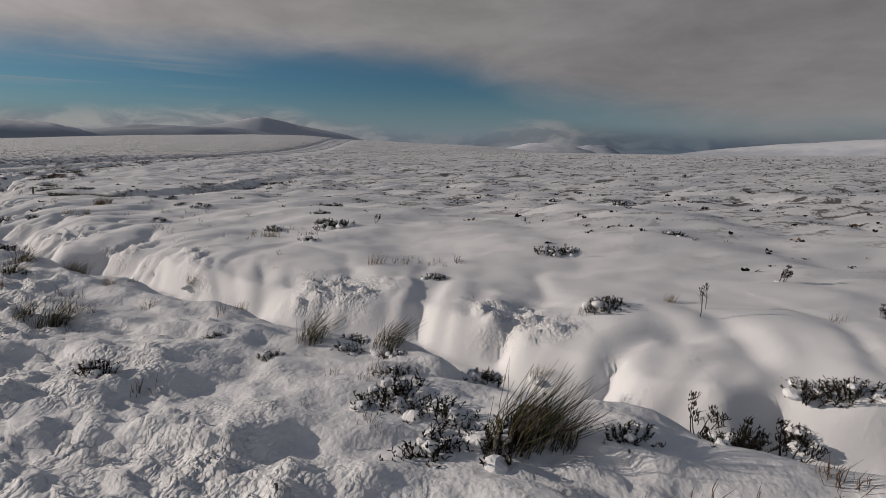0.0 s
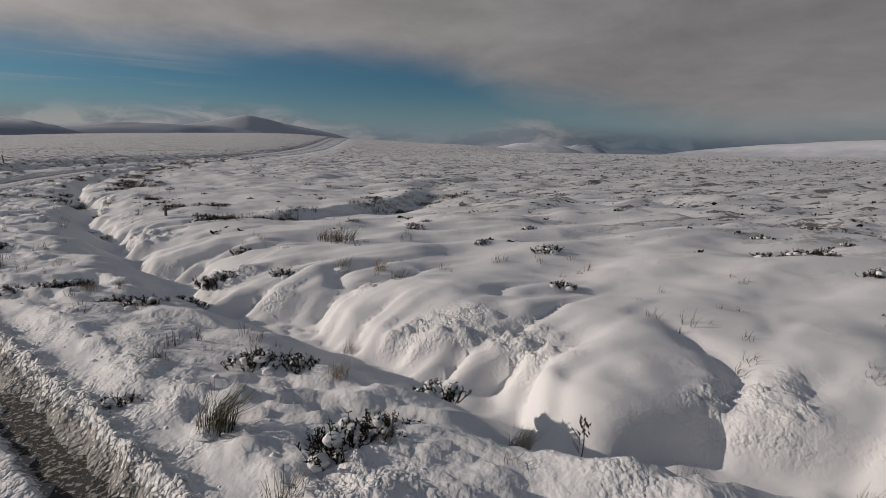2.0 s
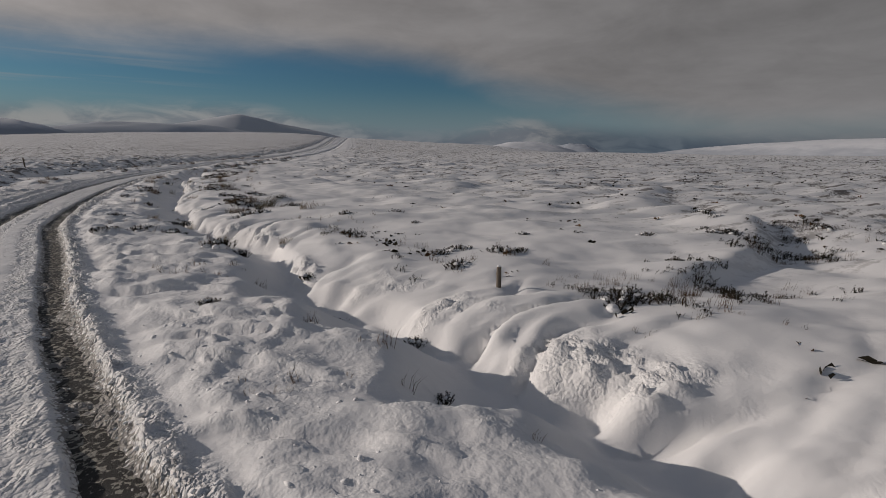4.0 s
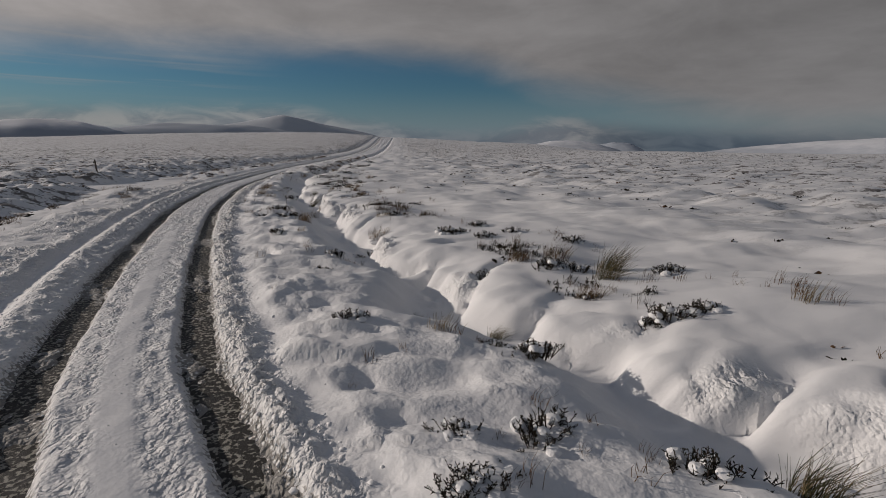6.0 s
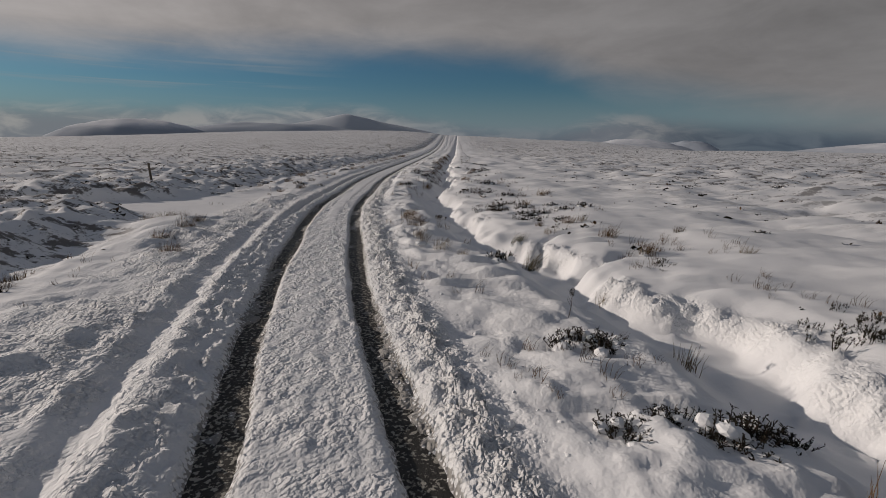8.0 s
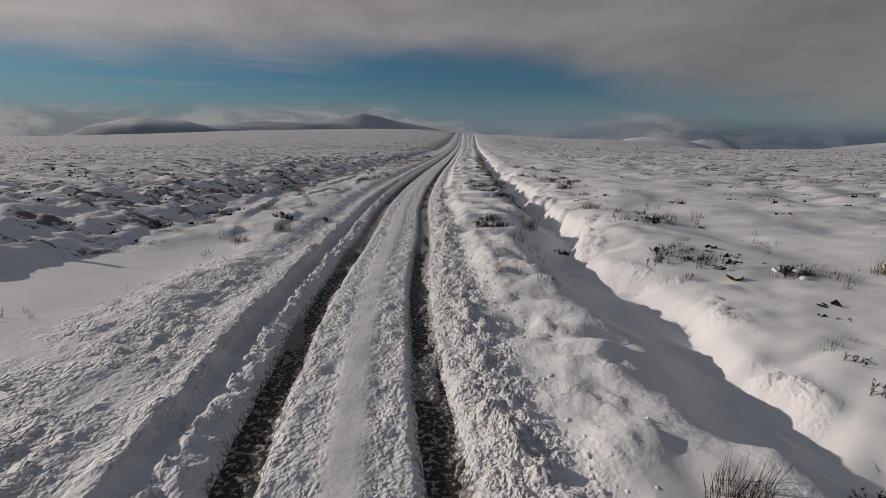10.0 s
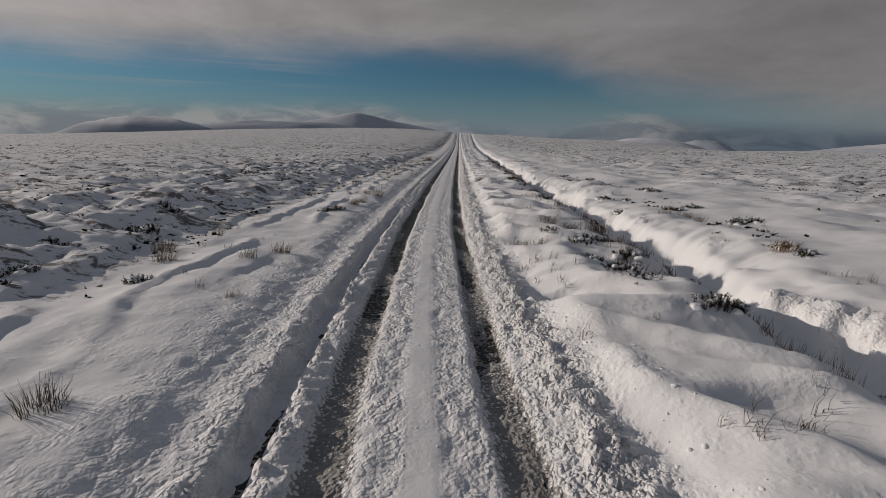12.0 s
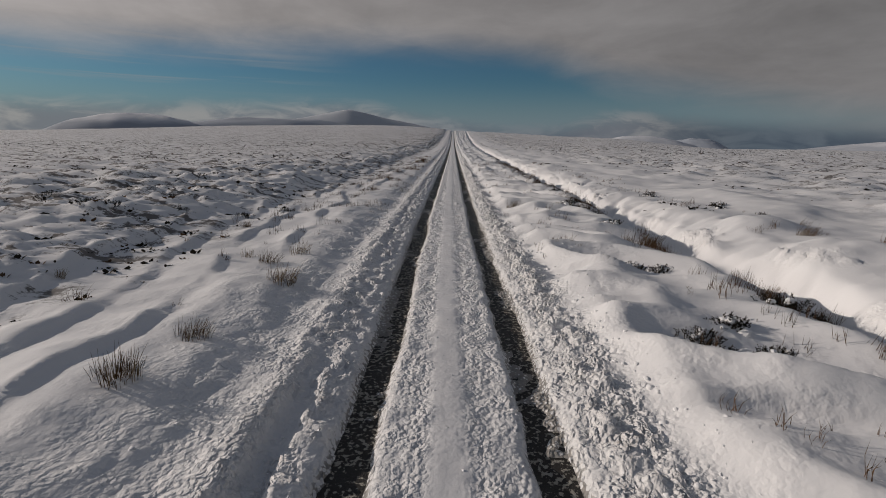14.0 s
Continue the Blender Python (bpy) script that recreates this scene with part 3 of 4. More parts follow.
RUSH = [
    (37.87, -71.89, 1.5), (38.21, -71.87, 1), (36.99, -69.99, 0.9), (36.13, -69.68, 1), (32.89, -68.82, 1.1), (32.5, -68.73, 0.8),
    (30.83, -66.55, 1), (29.46, -66.28, 1), (31.5, -65.93, 0.7), (30.13, -65.28, 1.1), (30.63, -64.78, 0.9), (28.44, -63.67, 0.6),
    (25.96, -63.37, 1), (14.54, -44.29, 1.3), (12.69, -41.17, 0.7), (14.76, -40.09, 1.1), (15, -39.69, 1.3), (7.5, -26.03, 1.1),
    (7.35, -24.99, 0.9),
]
HEATHER = [
    (38.77, -71.98, 0.8), (39.59, -71.98, 0.9), (37.84, -71.89, 1), (37.3, -71.86, 1.1), (37.41, -71.53, 1.1), (36.98, -71.27, 1),
    (41.19, -71.25, 1.4), (40.44, -71.25, 1), (37.08, -71.08, 1.1), (37.05, -70.7, 0.8), (37.94, -70.65, 0.7), (37.93, -70.48, 0.9),
    (37.07, -70.26, 0.6), (35.8, -70.17, 0.5), (36.63, -69.66, 0.6), (35.04, -69.53, 0.5), (31.01, -66.53, 0.7), (29.08, -65.12, 0.9),
    (23.97, -60.01, 1.1), (23.44, -59.7, 0.9), (21.64, -59.08, 0.9), (22.27, -59.06, 1.2), (13.46, -44.52, 1), (12.45, -44.02, 0.9),
    (11.78, -43.96, 0.7), (14.87, -41.93, 1.4), (10.76, -41.61, 0.9), (10.05, -37.63, 0.9), (8.47, -35.9, 0.7), (7.22, -32.57, 0.8),
    (3.55, -12.04, 1.1), (3.39, -11.58, 1), (3.47, -5.47, 1.15),
]
HEATHER += in_strips([
    (-72.8, -57.8, 1.4, 18.8, 26), (-63.2, -58, 23.5, 27.3, 4), (-58.2, -44.2, 2, 21.4, 36), (-56.2, -44.9, 26.9, 33.6, 8), (-43.5, -29.9, 2.1, 10.9, 21), (-14.9, -11.2, -9.5, -2.1, 4),
    (-28.1, -9.7, 2.3, 11.1, 16), (-24.6, -10, 16.9, 24, 8), (-6.1, 2.9, -7.3, -2.9, 7), (-8.9, 5.4, 2.7, 4.4, 16), (-8.9, 5.4, 6.0, 9.4, 9), (7, 17.4, -14.5, -3.1, 12), (4.6, 18.5, 2.5, 4.2, 10), (4.6, 18.5, 6.3, 9.8, 8),
], 61)
STRAW = [
    (38.84, -69.92, 0.7), (41.03, -69.06, 0.6), (34.98, -68.31, 0.6), (33.73, -68.21, 0.7), (32.66, -67.23, 0.8), (36.87, -66.42, 1),
    (29.81, -66.2, 1), (28.33, -66.14, 0.9), (28.77, -65.96, 1), (29.15, -65.75, 1), (33.24, -65.64, 1), (26.65, -64.25, 0.9),
    (29.76, -64.12, 0.8), (27.32, -63.79, 0.6), (34.26, -63.28, 1.3), (26.86, -62.59, 0.8), (26.92, -60.63, 0.8), (27.75, -59.38, 1),
    (22.88, -59.3, 0.7), (23.24, -59.1, 0.6), (27.38, -58.57, 1), (26.73, -58.31, 1), (16.48, -42.02, 1.1), (11.86, -41.81, 1),
    (8.87, -35.47, 0.9), (11.01, -33.65, 0.8), (6.03, -26.88, 0.8), (5.16, -25.76, 0.9), (-2.44, -6.11, 0.7), (-3.08, -4.22, 1.1),
]
STRAW += in_strips([
    (-48.5, -19.8, 2.5, 9.6, 9), (-5.1, 11.1, -6.6, -2.4, 5),
], 62)
STALK = [
    (40.95, -69.82, 1), (40.52, -66.57, 0.8), (35.47, -64, 0.7), (28.9, -63.82, 1.3), (7.32, -30.2, 1), (41.31, -69.45, 1),
]
BROWN = [
    (20.25, -57.38, 0.8), (26.63, -56.27, 1.4), (26.2, -55.46, 1.3), (14.14, -40.95, 1.1), (14.28, -39.06, 1.2), (8.15, -35.12, 0.6),
    (11.5, -32.23, 1.2), (0.06, -26.86, 1.1), (9.78, -26.66, 1), (-0.97, -25.5, 1.3), (9.38, -25.42, 1.3), (-0.93, -24.69, 1.2),
    (4.99, -24.63, 0.9), (4.85, -23.96, 1.3), (8.94, -23.59, 1), (-1.34, -23.34, 1.2), (4.69, -22.73, 0.9), (-3.26, -22.56, 1.3),
    (-2.71, -22.49, 1.3), (4.46, -22.16, 1.3), (4.47, -21.53, 1.1), (-3.66, -9.91, 1.2), (-2.64, -8.84, 1), (-2.77, -3.55, 1),
    (3.54, -0.4, 1.2), (-2.97, 3.43, 1.1), (-2.89, 4.41, 1), (4.8, 6.16, 1), (-2.67, 6.3, 1.1), (5.36, 6.4, 1.1),
]
BROWN += in_strips([
    (-34.2, -23.8, -6.5, -3.6, 8), (-46.4, -19.7, 2.2, 8.9, 8), (-15.3, 18.3, -5.4, -2.1, 7), (-19.5, 16.3, 1.9, 8.4, 13),
], 63)
LEGGY = [
    (39.65, -71.64, 1), (39.84, -71.89, 0.9), (40.17, -72.01, 1.15), (38.5, -70.76, 0.6), (43.2, -68.68, 0.8), (43.18, -70.17, 0.6),
    (36.87, -62.91, 0.6),
]
POST_AT = (-8.2, -14.9)


# ---------------------------------------------------------------- plant materials
def plant_material(name, low, high, rough=0.8):
    m, n, bsdf = material(name)
    p = n.add("ShaderNodeNewGeometry").outputs["Position"]
    r = n.add("ShaderNodeNewGeometry").outputs["Random Per Island"]
    own = n.add("ShaderNodeObjectInfo").outputs["Random"]
    f = n.math("MULTIPLY_ADD", r, 0.6, n.math("MULTIPLY", own, 0.4))
    col = n.mix(f, (*low, 1), (*high, 1))
    col = n.mix(n.math("MULTIPLY", n.noise(p, 40.0, 2, 0.5), 0.5), col, (low[0] * 0.5, low[1] * 0.5, low[2] * 0.5, 1))
    n.plug(bsdf.inputs["Base Color"], col)
    bsdf.inputs["Roughness"].default_value = rough
    bsdf.inputs["Specular IOR Level"].default_value = 0.2
    return m


TWIG = plant_material("heather_twig", (0.022, 0.016, 0.013), (0.060, 0.040, 0.030))
LEAF = plant_material("heather_leaf", (0.013, 0.013, 0.009), (0.045, 0.035, 0.021))
GREEN_BLADE = plant_material("rush_green", (0.022, 0.025, 0.012), (0.075, 0.068, 0.032))
DRY_BLADE = plant_material("dry_straw", (0.13, 0.10, 0.055), (0.32, 0.245, 0.14))
BROWN_BLADE = plant_material("dead_bracken_brown", (0.055, 0.032, 0.018), (0.18, 0.105, 0.052))


def fresh_snow_material():
    m, n, bsdf = material("clotted_snow")
    p = n.add("ShaderNodeNewGeometry").outputs["Position"]
    col = n.mix(n.noise(p, 3.0, 3, 0.5), (0.79, 0.79, 0.80, 1), (0.86, 0.855, 0.85, 1))
    n.plug(bsdf.inputs["Base Color"], col)
    bsdf.inputs["Roughness"].default_value = 0.75
    bsdf.inputs["Specular IOR Level"].default_value = 0.25
    bump(n, bsdf, n.noise(p, 30.0, 2, 0.5), 0.012, 0.7)
    return m


CLOT = fresh_snow_material()


def wood_material():
    m, n, bsdf = material("weathered_wood")
    p = n.add("ShaderNodeNewGeometry").outputs["Position"]
    grain = n.noise(n.scaled(p, (60.0, 60.0, 4.0)), 1.0, 5, 0.6)
    n.plug(bsdf.inputs["Base Color"], n.mix(grain, (0.06, 0.048, 0.038, 1), (0.20, 0.165, 0.13, 1)))
    bsdf.inputs["Roughness"].default_value = 0.85
    bump(n, bsdf, grain, 0.01, 0.8)
    return m


WOOD = wood_material()


# ---------------------------------------------------------------- plant building
def part(name, verts, faces, mat, parent, label=""):
    mesh = bpy.data.meshes.new(name)
    mesh.from_pydata(verts, [], faces)
    mesh.materials.append(mat)
    ob = new(name, mesh)
    ob.parent = parent
    return tagged(ob, label)


def blade(verts, faces, base, tip, bend, r0, r1, segments=3):
    """A thin three-sided stem from base to tip, bowed by bend."""
    k = len(verts)
    b, t = Vector(base), Vector(tip)
    axis = (t - b).normalized()
    side = axis.cross(Vector((0.3, 0.9, 0.2))).normalized()
    other = axis.cross(side)
    for i in range(segments + 1):
        f = i / segments
        c = b.lerp(t, f) + Vector(bend) * (4 * f * (1 - f))
        r = r0 + (r1 - r0) * f
        for a in (0.0, 2.094, 4.189):
            verts.append(c + side * (r * math.cos(a)) + other * (r * math.sin(a)))
    for i in range(segments):
        for j in range(3):
            a, c = k + 3 * i + j, k + 3 * i + (j + 1) % 3
            faces.append((a, c, c + 3, a + 3))
    return verts[-1]


def lump(verts, faces, centre, size, rng, flat=0.65):
    """A small uneven clot of snow."""
    bm = bmesh.new()
    bmesh.ops.create_icosphere(bm, subdivisions=2, radius=1.0)
    k = len(verts)
    off = Vector((rng.random() * 50, rng.random() * 50, rng.random() * 50))
    for v in bm.verts:
        s = size * (1 + 0.35 * noise.noise(v.co * 1.3 + off))
        verts.append(Vector(centre) + Vector((v.co.x * s, v.co.y * s, v.co.z * s * flat)))
    for f in bm.faces:
        faces.append([k + v.index for v in f.verts])
    bm.free()


def make_heather(rng):
    """Low woody shrub: a dense, splayed mat of dark stems with scale-leaved sprigs and snow caught in the top."""
    root = new("heather_tuft")
    sv, sf, lv, lf = [], [], [], []
    long, wide = rng.uniform(0.19, 0.32), rng.uniform(0.11, 0.17)
    for _ in range(rng.randint(58, 68)):
        a, sp = rng.random() * 6.283, rng.random() ** 0.6
        base = Vector((math.cos(a) * sp * long, math.sin(a) * sp * wide, -0.06))
        tall = (0.155 - 0.085 * sp) * rng.uniform(0.5, 1.25)
        tip = base + Vector((math.cos(a) * sp * 0.07 + rng.uniform(-0.05, 0.07), math.sin(a) * sp * 0.07 + rng.uniform(-0.05, 0.05), tall + 0.06))
        blade(sv, sf, base, tip, (0, 0, 0.008), 0.0055, 0.0025, 1)
        for _ in range(rng.randint(11, 14)):
            f = rng.uniform(0.3, 1.0)
            p = base.lerp(tip, f)
            way = Vector((rng.uniform(-1, 1), rng.uniform(-1, 1), rng.uniform(0.1, 1.1))).normalized()
            q = p + way * rng.uniform(0.02, 0.045)
            # scale-leaved sprig: a short ragged spindle
            k = len(lv)
            side = way.cross(Vector((0.2, 0.1, 1.0))).normalized()
            oth = way.cross(side)
            w = rng.uniform(0.0035, 0.0065)
            lv.append(p)
            for i in range(3):
                ang = i * 2.094 + rng.random()
                lv.append(p.lerp(q, rng.uniform(0.3, 0.7)) + side * (w * math.cos(ang)) + oth * (w * math.sin(ang)))
            lv.append(q)
            for i in range(3):
                lf.append((k, k + 1 + i, k + 1 + (i + 1) % 3))
                lf.append((k + 4, k + 1 + (i + 1) % 3, k + 1 + i))
    part("twiggy_base", sv, sf, TWIG, root)
    part("foliage", lv, lf, LEAF, root, "dark green-brown scaly sprigs")
    for k in range(6):
        cv, cf = [], []
        a, r = rng.random() * 6.283, (rng.uniform(0.02, 0.14) if k < 3 else rng.uniform(0.15, 0.26))
        z, size = (rng.uniform(0.06, 0.10), rng.uniform(0.035, 0.065)) if k < 3 else (rng.uniform(0.0, 0.03), rng.uniform(0.05, 0.09))
        lump(cv, cf, (math.cos(a) * r * 1.25, math.sin(a) * r * 0.8, z), size, rng)
        part("snow_clot", cv, cf, CLOT, root, "white snow lodged among the twigs")
    return tagged(root, "dark heather tuft half buried in drifted snow", "heather", "heather tufts on the moor")


def make_tuft(rng, kind):
    """A tussock of fine blades, drawn over by the wind."""
    name, label, group, first, second, count, tall, spread = {
        "rush": ("rush_clump", "dark green rush clump bent over in the snow", "rush clumps", GREEN_BLADE, DRY_BLADE, 95, 0.40, 0.16),
        "straw": ("grass_tuft", "thin pale dry grass tuft poking through snow", "dry grass tufts", DRY_BLADE, BROWN_BLADE, 40, 0.25, 0.16),
        "brown": ("moor_grass_clump", "brown dead moor grass clump in snow", "brown grass clumps", BROWN_BLADE, DRY_BLADE, 84, 0.26, 0.19),
    }[kind]
    root = new(name)
    for part_name, mat, n in (("grass", first, count), ("dead_grass", second, count // 3)):
        v, f = [], []
        for _ in range(n):
            a, sp = rng.random() * 6.283, rng.random() ** 0.7
            base = Vector((math.cos(a) * sp * spread, math.sin(a) * sp * spread * 0.8, -0.08))
            h = tall * rng.uniform(0.45, 1.1)
            lean = Vector((math.cos(a) * sp * 0.05 + rng.uniform(0.0, 0.85 if kind == "rush" else 0.45) * tall, math.sin(a) * sp * 0.05 + rng.uniform(-0.15, 0.10) * tall, 0))
            tip = base + lean + Vector((0, 0, h * rng.uniform(0.65, 1.0) + 0.08))
            blade(v, f, base, tip, (-lean.x * 0.22, -lean.y * 0.22, 0.02), 0.0031, 0.0009, 2)
        part(part_name, v, f, mat, root)
    v, f = [], []
    lump(v, f, (-0.04, 0.0, -0.06), spread * 0.9, rng, 0.4)
    part("snow_mound", v, f, CLOT, root, "snow banked round the stems")
    return tagged(root, label, "grass" if kind != "rush" else "rushes", group)


def make_stalk(rng):
    root = new("dry_stalk")
    v, f, hv, hf = [], [], [], []
    tip = blade(v, f, (0, 0, -0.05), (rng.uniform(-0.02, 0.05), 0.02, 0.34), (0.02, 0, 0), 0.006, 0.003, 4)
    for _ in range(4):
        z = rng.uniform(0.12, 0.3)
        blade(v, f, (0.02, 0, z), (0.02 + rng.uniform(-0.06, 0.07), rng.uniform(-0.05, 0.05), z + rng.uniform(0.04, 0.1)), (0, 0, 0), 0.003, 0.0015, 2)
    for _ in range(26):
        c = Vector(tip) + Vector((rng.uniform(-0.03, 0.03), rng.uniform(-0.03, 0.03), rng.uniform(-0.06, 0.04)))
        blade(hv, hf, c, c + Vector((rng.uniform(-0.02, 0.02), rng.uniform(-0.02, 0.02), 0.025)), (0, 0, 0), 0.006, 0.001, 1)
    part("stem", v, f, TWIG, root)
    part("seed_head", hv, hf, LEAF, root, "dark bushy seed head")
    return tagged(root, "single dark dead stalk standing up from snow", "plant", "dry stalks")


def make_leggy(rng):
    """Old leggy heather: a few bare leaning stems, each with a bushy head."""
    root = new("leggy_heather")
    v, f, hv, hf = [], [], [], []
    for _ in range(rng.randint(5, 7)):
        b = Vector((rng.uniform(-0.08, 0.08), rng.uniform(-0.06, 0.06), -0.06))
        t = b + Vector((rng.uniform(0.0, 0.22), rng.uniform(-0.12, 0.12), rng.uniform(0.18, 0.40)))
        blade(v, f, b, t, (-0.03, 0, 0.02), 0.006, 0.003, 3)
        for _ in range(3):
            k = rng.uniform(0.45, 0.85)
            p = b.lerp(t, k)
            blade(v, f, p, p + Vector((rng.uniform(-0.06, 0.09), rng.uniform(-0.07, 0.07), rng.uniform(0.04, 0.1))), (0, 0, 0), 0.003, 0.0015, 1)
        for _ in range(34):
            k = rng.random() ** 2
            c = t.lerp(b, 0.35 * k) + Vector((rng.uniform(-0.035, 0.035), rng.uniform(-0.035, 0.035), rng.uniform(-0.02, 0.03)))
            blade(hv, hf, c, c + Vector((rng.uniform(-0.02, 0.03), rng.uniform(-0.02, 0.02), 0.03)), (0, 0, 0), 0.006, 0.001, 1)
    part("stem", v, f, TWIG, root)
    part("foliage", hv, hf, LEAF, root, "dark bushy tips")
    cv, cf = [], []
    lump(cv, cf, (0.0, 0.0, -0.03), 0.11, rng, 0.5)
    part("snow_clot", cv, cf, CLOT, root, "snow banked round the stems")
    return tagged(root, "leggy old heather leaning out of the snow", "heather", "leggy heather on the verge")


def ground_z(x, y):
    return float(height(np.array([float(x)]), np.array([float(y)]))[0][0])


def plant_all(places, makers, sink, seed):
    """Sets each place's plant from a handful of models, turned and sized."""
    rng = random.Random(seed)
    models = [None] * len(makers)
    xs, ys = np.array([p[0] for p in places]), np.array([p[1] for p in places])
    zs = height(xs, ys)[0]
    for (x, y, s), z in zip(places, zs):
        k = rng.randrange(len(makers))
        size = s * rng.uniform(0.9, 1.1)
        turn = rng.uniform(-25, 25) if sink < 0.02 else rng.choice((0, 180)) + rng.uniform(-40, 40)
        m = pose(x, y, float(z) - sink * s, rng.uniform(-6, 6), rng.uniform(-6, 6), turn) @ Matrix.Diagonal((size, size, size * rng.uniform(0.85, 1.1), 1))
        if models[k] is None:
            models[k] = makers[k]()
            models[k].matrix_world = m
        else:
            model = models[k]
            copy = copy_thing(model, pose(0, 0, 0))
            copy.matrix_world = m
    return models


def spread(places, most):
    """Large stands become two or three neighbouring tufts."""
    rng, out = random.Random(31), []
    for x, y, s in places:
        out.append((x, y, min(s, most)))
        for k in range(0 if s <= most else (1 if s < 1.4 else 2)):
            out.append((x + (0.34 if k == 0 else -0.3) + rng.uniform(-0.08, 0.08), y + rng.uniform(-0.16, 0.16), rng.uniform(0.7, 0.95) * most))
    return out


hr = random.Random(5)
HEATHER = spread(HEATHER, 1.15)
plant_all(HEATHER, [lambda: make_heather(hr)] * 6, 0.03, 21)
plant_all(RUSH, [lambda: make_tuft(hr, "rush")] * 4, 0.01, 22)
plant_all(STRAW, [lambda: make_tuft(hr, "straw")] * 4, 0.01, 23)
plant_all(BROWN, [lambda: make_tuft(hr, "brown")] * 5, 0.01, 24)
plant_all(STALK, [lambda: make_stalk(hr)] * 2, 0.01, 25)
plant_all(LEGGY, [lambda: make_leggy(hr)] * 3, 0.01, 26)


# ---------------------------------------------------------------- posts
def build_post(name, label, x, y, tall, wide, lean):
    root = new(name)
    bm = bmesh.new()
    bmesh.ops.create_cone(bm, cap_ends=True, segments=10, radius1=wide, radius2=wide * 0.86, depth=tall + 0.3)
    for v in bm.verts:
        v.co.z += (tall + 0.3) / 2 - 0.3
        v.co.x *= 1 + 0.1 * noise.noise(v.co * 7)
        if v.co.z > tall * 0.9:
            v.co.z += 0.25 * v.co.x
    bmesh.ops.bevel(bm, geom=[e for e in bm.edges if e.calc_face_angle(0) > 0.8], offset=0.006, segments=2, affect="EDGES")
    mesh = bpy.data.meshes.new("shaft")
    bm.to_mesh(mesh)
    bm.free()
    mesh.materials.append(WOOD)
    shaft = new("shaft", mesh)
    shaft.parent = root
    v, f = [], []
    lump(v, f, (0.0, 0.0, tall + 0.012), wide * 0.75, random.Random(3), 0.5)
    part("snow_cap", v, f, CLOT, root, "small cap of snow")
    root.matrix_world = pose(x, y, ground_z(x, y), lean, -lean * 0.6, 30)
    return tagged(root, label, "post")


build_post("fence_post", "old leaning wooden fence post in deep snow", POST_AT[0], POST_AT[1], 0.78, 0.055, 3)
build_post("marker_stake", "short weathered wooden stake on the drifted bank", 20.62, -50.7, 0.34, 0.045, -3)


# ---------------------------------------------------------------- what nobody could count
def scatter_mesh(name, label, category, mat, tv, tf, places, sizes, turns, squash):
    """Copies of small templates set out over the ground and joined into one mesh."""
    vs, fs, base = [], [], 0
    for n in range(len(places)):
        v = tv[n % len(tv)]
        c, s = math.cos(turns[n]), math.sin(turns[n])
        r = np.array([[c, -s, 0], [s, c, 0], [0, 0, squash[n]]])
        vs.append((v * sizes[n]) @ r.T + places[n])
        fs.append(tf[n % len(tf)] + base)
        base += len(v)
    verts, tris = np.concatenate(vs), np.concatenate(fs)
    mesh = bpy.data.meshes.new(name)
    mesh.vertices.add(len(verts))
    mesh.vertices.foreach_set("co", verts.astype(np.float32).ravel())
    mesh.loops.add(tris.size)
    mesh.loops.foreach_set("vertex_index", tris.astype(np.int32).ravel())
    mesh.polygons.add(len(tris))
    mesh.polygons.foreach_set("loop_start", np.arange(0, tris.size, 3, dtype=np.int32))
    mesh.polygons.foreach_set("loop_total", np.full(len(tris), 3, dtype=np.int32))
    mesh.update(calc_edges=True)
    mesh.materials.append(mat)
    return tagged(new(name, mesh), label, category, kind="stuff")


def clod_templates(count, rng):
    out_v, out_f = [], []
    bm = bmesh.new()
    bmesh.ops.create_icosphere(bm, subdivisions=1, radius=1.0)
    co = np.array([v.co[:] for v in bm.verts])
    tri = np.array([[v.index for v in f.verts] for f in bm.faces])
    bm.free()
    for _ in range(count):
        out_v.append(co * rng.uniform(0.6, 1.2, (len(co), 1)) * rng.uniform(0.7, 1.2, (1, 3)))
        out_f.append(tri)
    return out_v, out_f


def tuft_templates(count, rng):
    """Ragged sprigs of heather, each a fan of thin slivers."""
    out_v, out_f = [], []
    for _ in range(count):
        v, f = [], []
        for _ in range(4):
            a = rng.uniform(0, 6.283)
            r0, r1 = rng.uniform(0, 0.5), rng.uniform(0.3, 1.0)
            b = np.array([math.cos(a) * r0, math.sin(a) * r0, -0.3])
            t = np.array([math.cos(a) * r1, math.sin(a) * r1, rng.uniform(0.35, 1.0)])
            side = np.array([-math.sin(a), math.cos(a), 0.0]) * rng.uniform(0.14, 0.30)
            k = len(v)
            mid = (b + t) / 2 + np.array([0, 0, 0.12])
            v += [b, mid + side, mid - side, t, mid + np.array([math.cos(a), math.sin(a), 0]) * 0.09]
            f += [(k, k + 1, k + 4), (k, k + 4, k + 2), (k + 1, k + 3, k + 4), (k + 4, k + 3, k + 2)]
        out_v.append(np.array(v) * np.array([1.9, 0.9, 0.6]))
        out_f.append(np.array(f))
    return out_v, out_f


